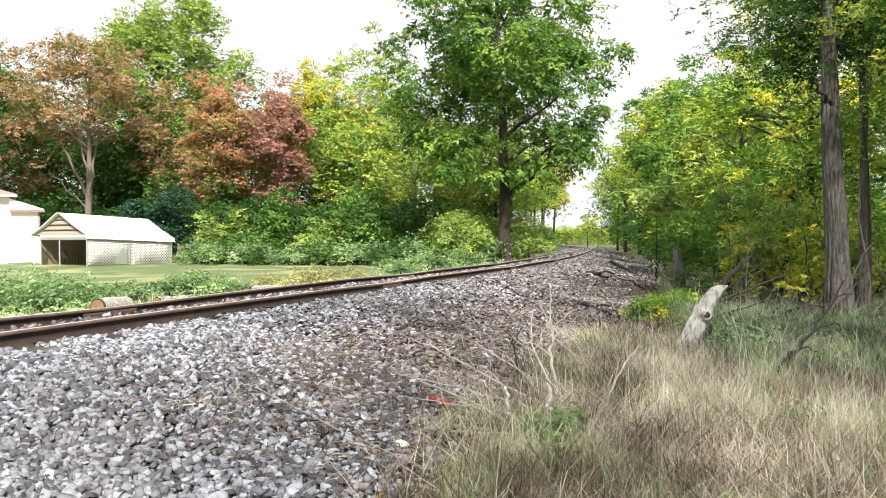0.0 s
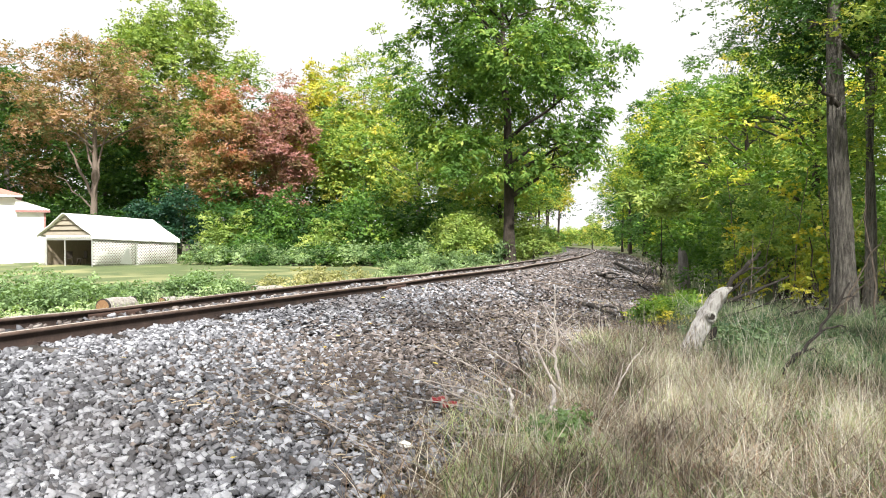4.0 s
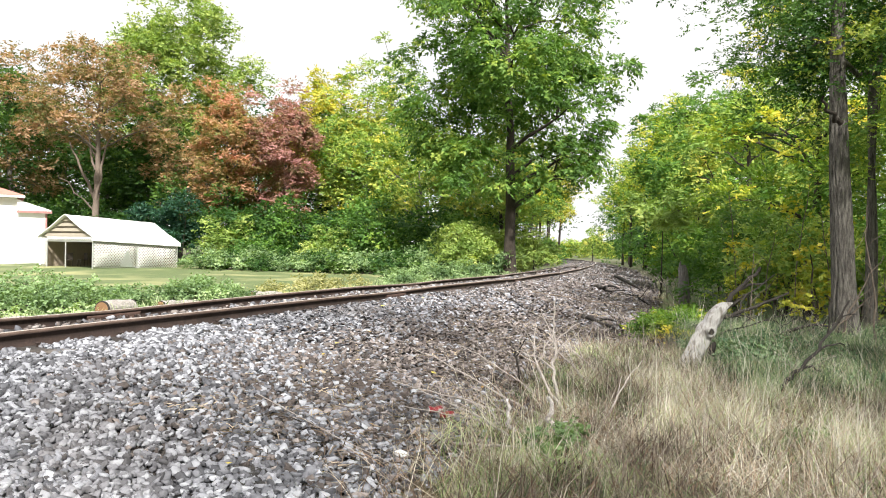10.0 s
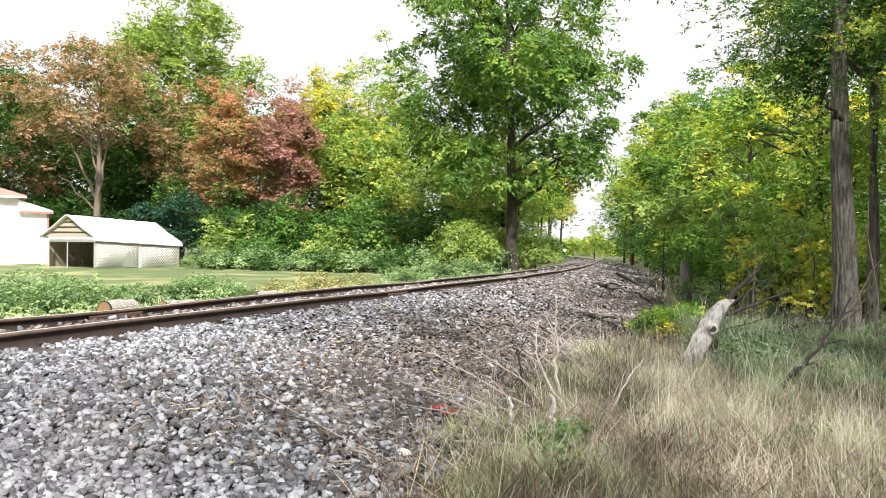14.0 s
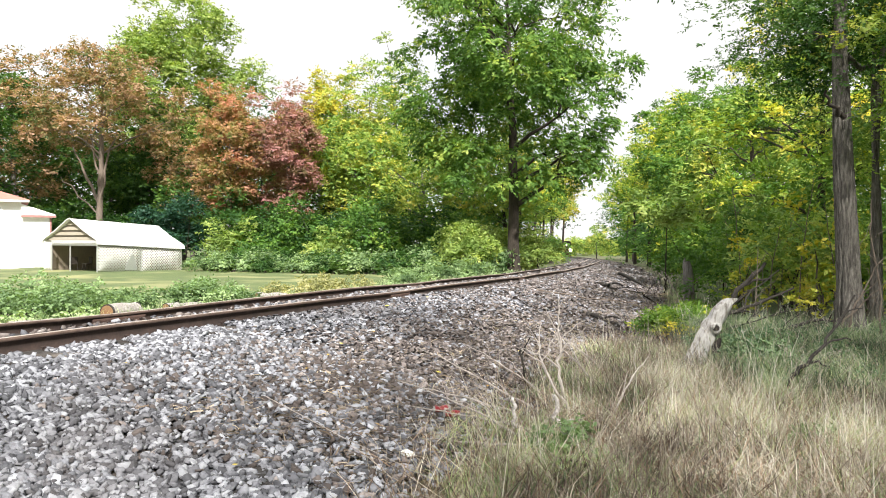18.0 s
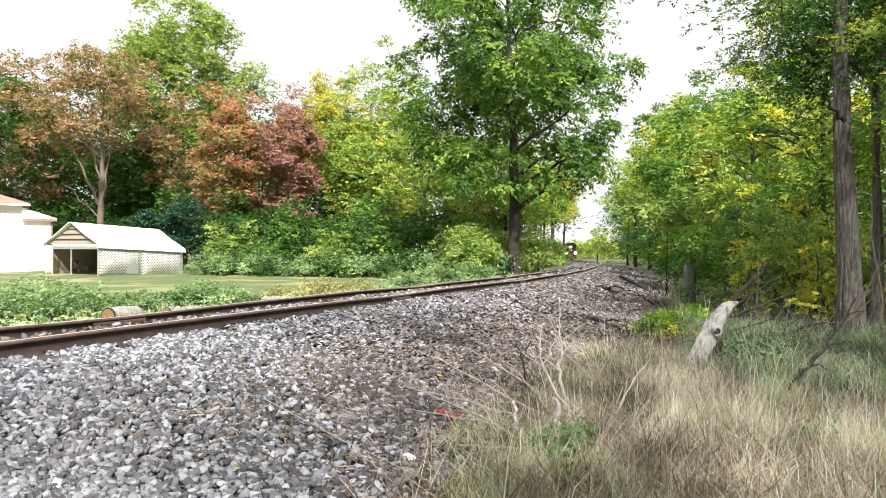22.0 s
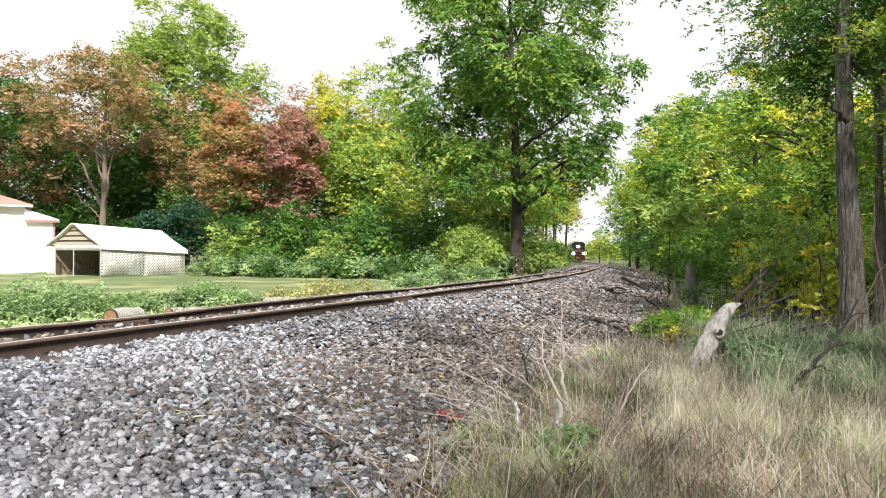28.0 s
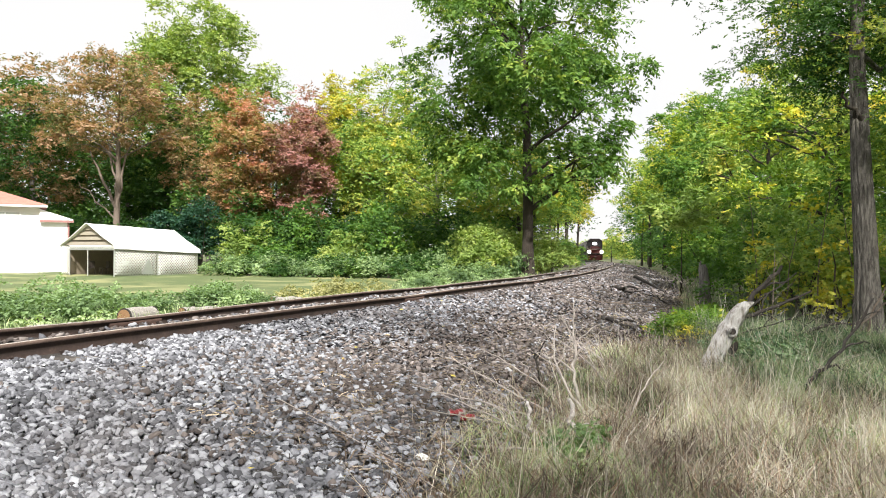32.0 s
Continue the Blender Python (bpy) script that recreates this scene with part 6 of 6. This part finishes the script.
def truck(parent, x, n, pitch, r=0.5):
    """A bogie with n axles, centred on x."""
    bm = bmesh.new()
    for y in (-0.98, 0.98):
        box(bm, x - pitch * (n - 1) / 2 - 0.5, y - 0.09, r - 0.14, x + pitch * (n - 1) / 2 + 0.5, y + 0.09, r + 0.22, 0.05)
        for i in range(n):
            box(bm, x + pitch * (i - (n - 1) / 2) - 0.2, y - 0.14, r - 0.2, x + pitch * (i - (n - 1) / 2) + 0.2, y + 0.14, r + 0.2, 0.04)
    box(bm, x - 0.25, -0.98, r + 0.05, x + 0.25, 0.98, r + 0.32, 0.03)
    part("truck_frame", bm, TRAIN_TRUCK, parent)
    for i in range(n):
        wheelset(parent, x + pitch * (i - (n - 1) / 2), r)


def build_locomotive():
    """Front faces +x in its own space, the nose's tip at x = 0; the rails lie at z = 0."""
    lo = thing("locomotive", "dark maroon diesel locomotive with lit headlamps", "locomotive")
    part("deck", boxes((-17.2, -1.5, 1.3, -0.3, 1.5, 1.6), bevel=0.03), TRAIN_DARK, lo)
    part("pilot", prism([(-0.3, -1.45, 0.25), (-0.05, -1.2, 0.2), (-0.05, 1.2, 0.2), (-0.3, 1.45, 0.25), (-0.3, 1.45, 1.4), (-0.3, -1.45, 1.4)], (0, 0, 0.9)), TRAIN_RED, lo, "maroon pilot plate")
    part("anticlimber", boxes((-0.3, -1.3, 1.3, 0.05, 1.3, 1.55), bevel=0.03), TRAIN_DARK, lo)
    part("nose", prism([(-0.95, -0.95, 1.6), (-0.95, 0.95, 1.6), (-0.95, 0.95, 2.75), (-1.1, 0.6, 2.95), (-1.1, -0.6, 2.95), (-0.95, -0.95, 2.75)], (-1.6, 0, 0)), TRAIN_RED, lo, "maroon short nose")
    part("cab", prism([(-2.5, -1.5, 1.6), (-2.5, 1.5, 1.6), (-2.5, 1.5, 4.0), (-2.5, 0.9, 4.5), (-2.5, -0.9, 4.5), (-2.5, -1.5, 4.0)], (-2.5, 0, 0)), TRAIN_DARK, lo)
    for y0, y1 in ((-1.35, -0.75), (-0.65, -0.08), (0.08, 0.65), (0.75, 1.35)):
        part("windscreen", boxes((-2.51, y0, 3.1, -2.47, y1, 3.85), bevel=0.01), CAB_GLASS, lo)
    for y in (-1.51, 1.51):
        part("side_window", boxes((-4.3, y - 0.02, 3.05, -3.0, y + 0.02, 3.8), bevel=0.01), CAB_GLASS, lo)
    part("cab_roof", prism([(-2.3, -1.55, 4.02), (-2.3, 1.55, 4.02), (-2.3, 0.92, 4.56), (-2.3, -0.92, 4.56)], (-2.9, 0, 0)), TRAIN_DARK, lo)
    part("number_board", boxes((-2.5, -0.85, 4.02, -2.42, -0.3, 4.3)), TRAIN_PALE, lo, "pale number board with plain bars")
    part("number_board", boxes((-2.5, 0.3, 4.02, -2.42, 0.85, 4.3)), TRAIN_PALE, lo, "pale number board with plain bars")
    part("long_hood", prism([(-5.0, -1.3, 1.6), (-5.0, 1.3, 1.6), (-5.0, 1.3, 3.95), (-5.0, 0.8, 4.35), (-5.0, -0.8, 4.35), (-5.0, -1.3, 3.95)], (-11.4, 0, 0)), TRAIN_DARK, lo)
    for i in range(9):
        for y in (-1.31, 1.31):
            part("hood_door", boxes((-6.4 - 1.05 * i, y - 0.02, 1.75, -5.5 - 1.05 * i, y + 0.02, 3.7), bevel=0.01), TRAIN_DARK, lo)
    for i in range(3):
        part("roof_fan", rod(bmesh.new(), (-11.5 - 1.5 * i, 0, 4.24), (-11.5 - 1.5 * i, 0, 4.5), 0.6, 0.55, 16), TRAIN_DARK, lo)
    part("exhaust_stack", boxes((-8.6, -0.25, 4.24, -7.9, 0.25, 4.6), bevel=0.04), TRAIN_DARK, lo)
    part("stripe", boxes((-0.96, -0.9, 2.25, -0.935, 0.9, 2.42)), TRAIN_PALE, lo, "pale stripe across the nose")
    part("fuel_tank", boxes((-11.0, -1.2, 0.35, -6.4, 1.2, 1.28), bevel=0.12), TRAIN_DARK, lo)
    # discs larger than the lamps: their glow is put into the size
    for y in (-0.14, 0.14):
        h = part("headlamp", rod(bmesh.new(), (-2.44, y, 3.5), (-2.36, y, 3.5), 0.2, 0.2, 14), LAMP, lo, "lit headlamp, widened to carry its glow")
    for y in (-1.2, 1.2):
        h = part("ditch_light", rod(bmesh.new(), (0.02, y, 1.85), (0.1, y, 1.85), 0.3, 0.3, 14), LAMP, lo, "lit ditch light, widened to carry its glow")
        part("housing", boxes((-0.2, y - 0.31, 1.5, 0.02, y + 0.31, 2.17), bevel=0.02), TRAIN_DARK, h)
    part("coupler", boxes((-0.1, -0.18, 0.72, 0.55, 0.18, 1.0), bevel=0.05), TRAIN_TRUCK, lo)
    for y in (-1.42, 1.42):
        part("handrail", rod(bmesh.new(), (-0.35, y, 2.65), (-2.4, y, 2.65), 0.025), TRAIN_PALE, lo)
        part("handrail", rod(bmesh.new(), (-5.1, y, 2.65), (-17.0, y, 2.65), 0.025), TRAIN_DARK, lo)
        for x in (-0.35, -1.3, -6.5, -9, -11.5, -14, -17.0):
            part("stanchion", rod(bmesh.new(), (x, y, 1.6), (x, y, 2.65), 0.02), TRAIN_DARK if x < -5 else TRAIN_PALE, lo)
    part("front_rail", rod(bmesh.new(), (-0.32, -1.42, 2.55), (-0.32, 1.42, 2.55), 0.03), TRAIN_PALE, lo, "pale front handrail")
    for y in (-1.3, 1.3):
        for k in range(3):
            part("step", boxes((-0.7, y - 0.18, 0.45 + 0.35 * k, -0.35, y + 0.18, 0.5 + 0.35 * k)), TRAIN_DARK, lo)
    truck(lo, -3.6, 2, 2.7)
    truck(lo, -13.8, 2, 2.7)
    return lo


def build_hopper(name, label, mat):
    """A covered hopper wagon, its front coupler at x = 0."""
    w = thing(name, label, "freight wagon", "wagons of the train")
    bm = prism([(-0.7, -1.55, 1.5), (-0.7, -1.6, 3.6), (-0.7, -1.1, 4.4), (-0.7, 1.1, 4.4), (-0.7, 1.6, 3.6), (-0.7, 1.55, 1.5), (-0.7, 0.7, 0.9), (-0.7, -0.7, 0.9)], (-14.6, 0, 0))
    part("body", bm, mat, w)
    for i in range(12):
        for y in (-1.6, 1.6):
            part("rib", boxes((-1.4 - 1.2 * i, y - 0.05, 1.5, -1.3 - 1.2 * i, y + 0.05, 3.6)), mat, w)
    part("running_board", boxes((-15.2, -0.4, 4.45, -0.8, 0.4, 4.5)), TRAIN_DARK, w)
    for i in range(5):
        part("hatch", boxes((-3.6 - 2.6 * i, -0.4, 4.4, -2.4 - 2.6 * i, 0.4, 4.56), bevel=0.03), mat, w)
    for x in (-0.66, -15.34):
        part("ladder", boxes((x - 0.02, 0.9, 0.9, x + 0.02, 0.94, 4.2), (x - 0.02, 1.3, 0.9, x + 0.02, 1.34, 4.2), *[(x - 0.02, 0.92, 1.1 + 0.4 * k, x + 0.02, 1.32, 1.14 + 0.4 * k) for k in range(8)]), TRAIN_DARK, w)
        part("end_sill", boxes((x - 0.12, -1.5, 0.9, x + 0.12, 1.5, 1.25), bevel=0.03), TRAIN_DARK, w)
    part("coupler", boxes((-0.6, -0.15, 0.75, 0.05, 0.15, 1.0), bevel=0.04), TRAIN_TRUCK, w)
    part("coupler", boxes((-16.05, -0.15, 0.75, -15.4, 0.15, 1.0), bevel=0.04), TRAIN_TRUCK, w)
    truck(w, -2.7, 2, 1.75, 0.45)
    truck(w, -13.3, 2, 1.75, 0.45)
    return w


locomotive = build_locomotive()
wagons = [build_hopper("hopper_wagon", "pale grey covered hopper wagon behind the locomotive", TRAIN_PALE)]
for i in range(4):
    wagons.append(copy_thing(wagons[0], pose(0, 0, 0)))


def train_pose(s_front, s_back):
    """Stands with its front at s_front and its back at s_back, facing the camera's end of the track."""
    a, b = on_track(np.array(s_front), 0.0), on_track(np.array(s_back), 0.0)
    d = Vector(a) - Vector(b)
    return Matrix.Translation(a) @ d.to_track_quat("X", "Z").to_matrix().to_4x4()


def motions():
    """The train rolls slowly round the bend towards the camera."""
    for k, (ob, lead, length) in enumerate([(locomotive, 0.0, 17.4)] + [(w, 17.6 + 16.1 * i, 15.9) for i, w in enumerate(wagons)]):
        rows = []
        for t in range(0, 33, 2):
            s = 157.0 + 5.2 * (32 - t) + lead
            rows.append((float(t), train_pose(s, s + length)))
        walk(ob, rows)


motions()
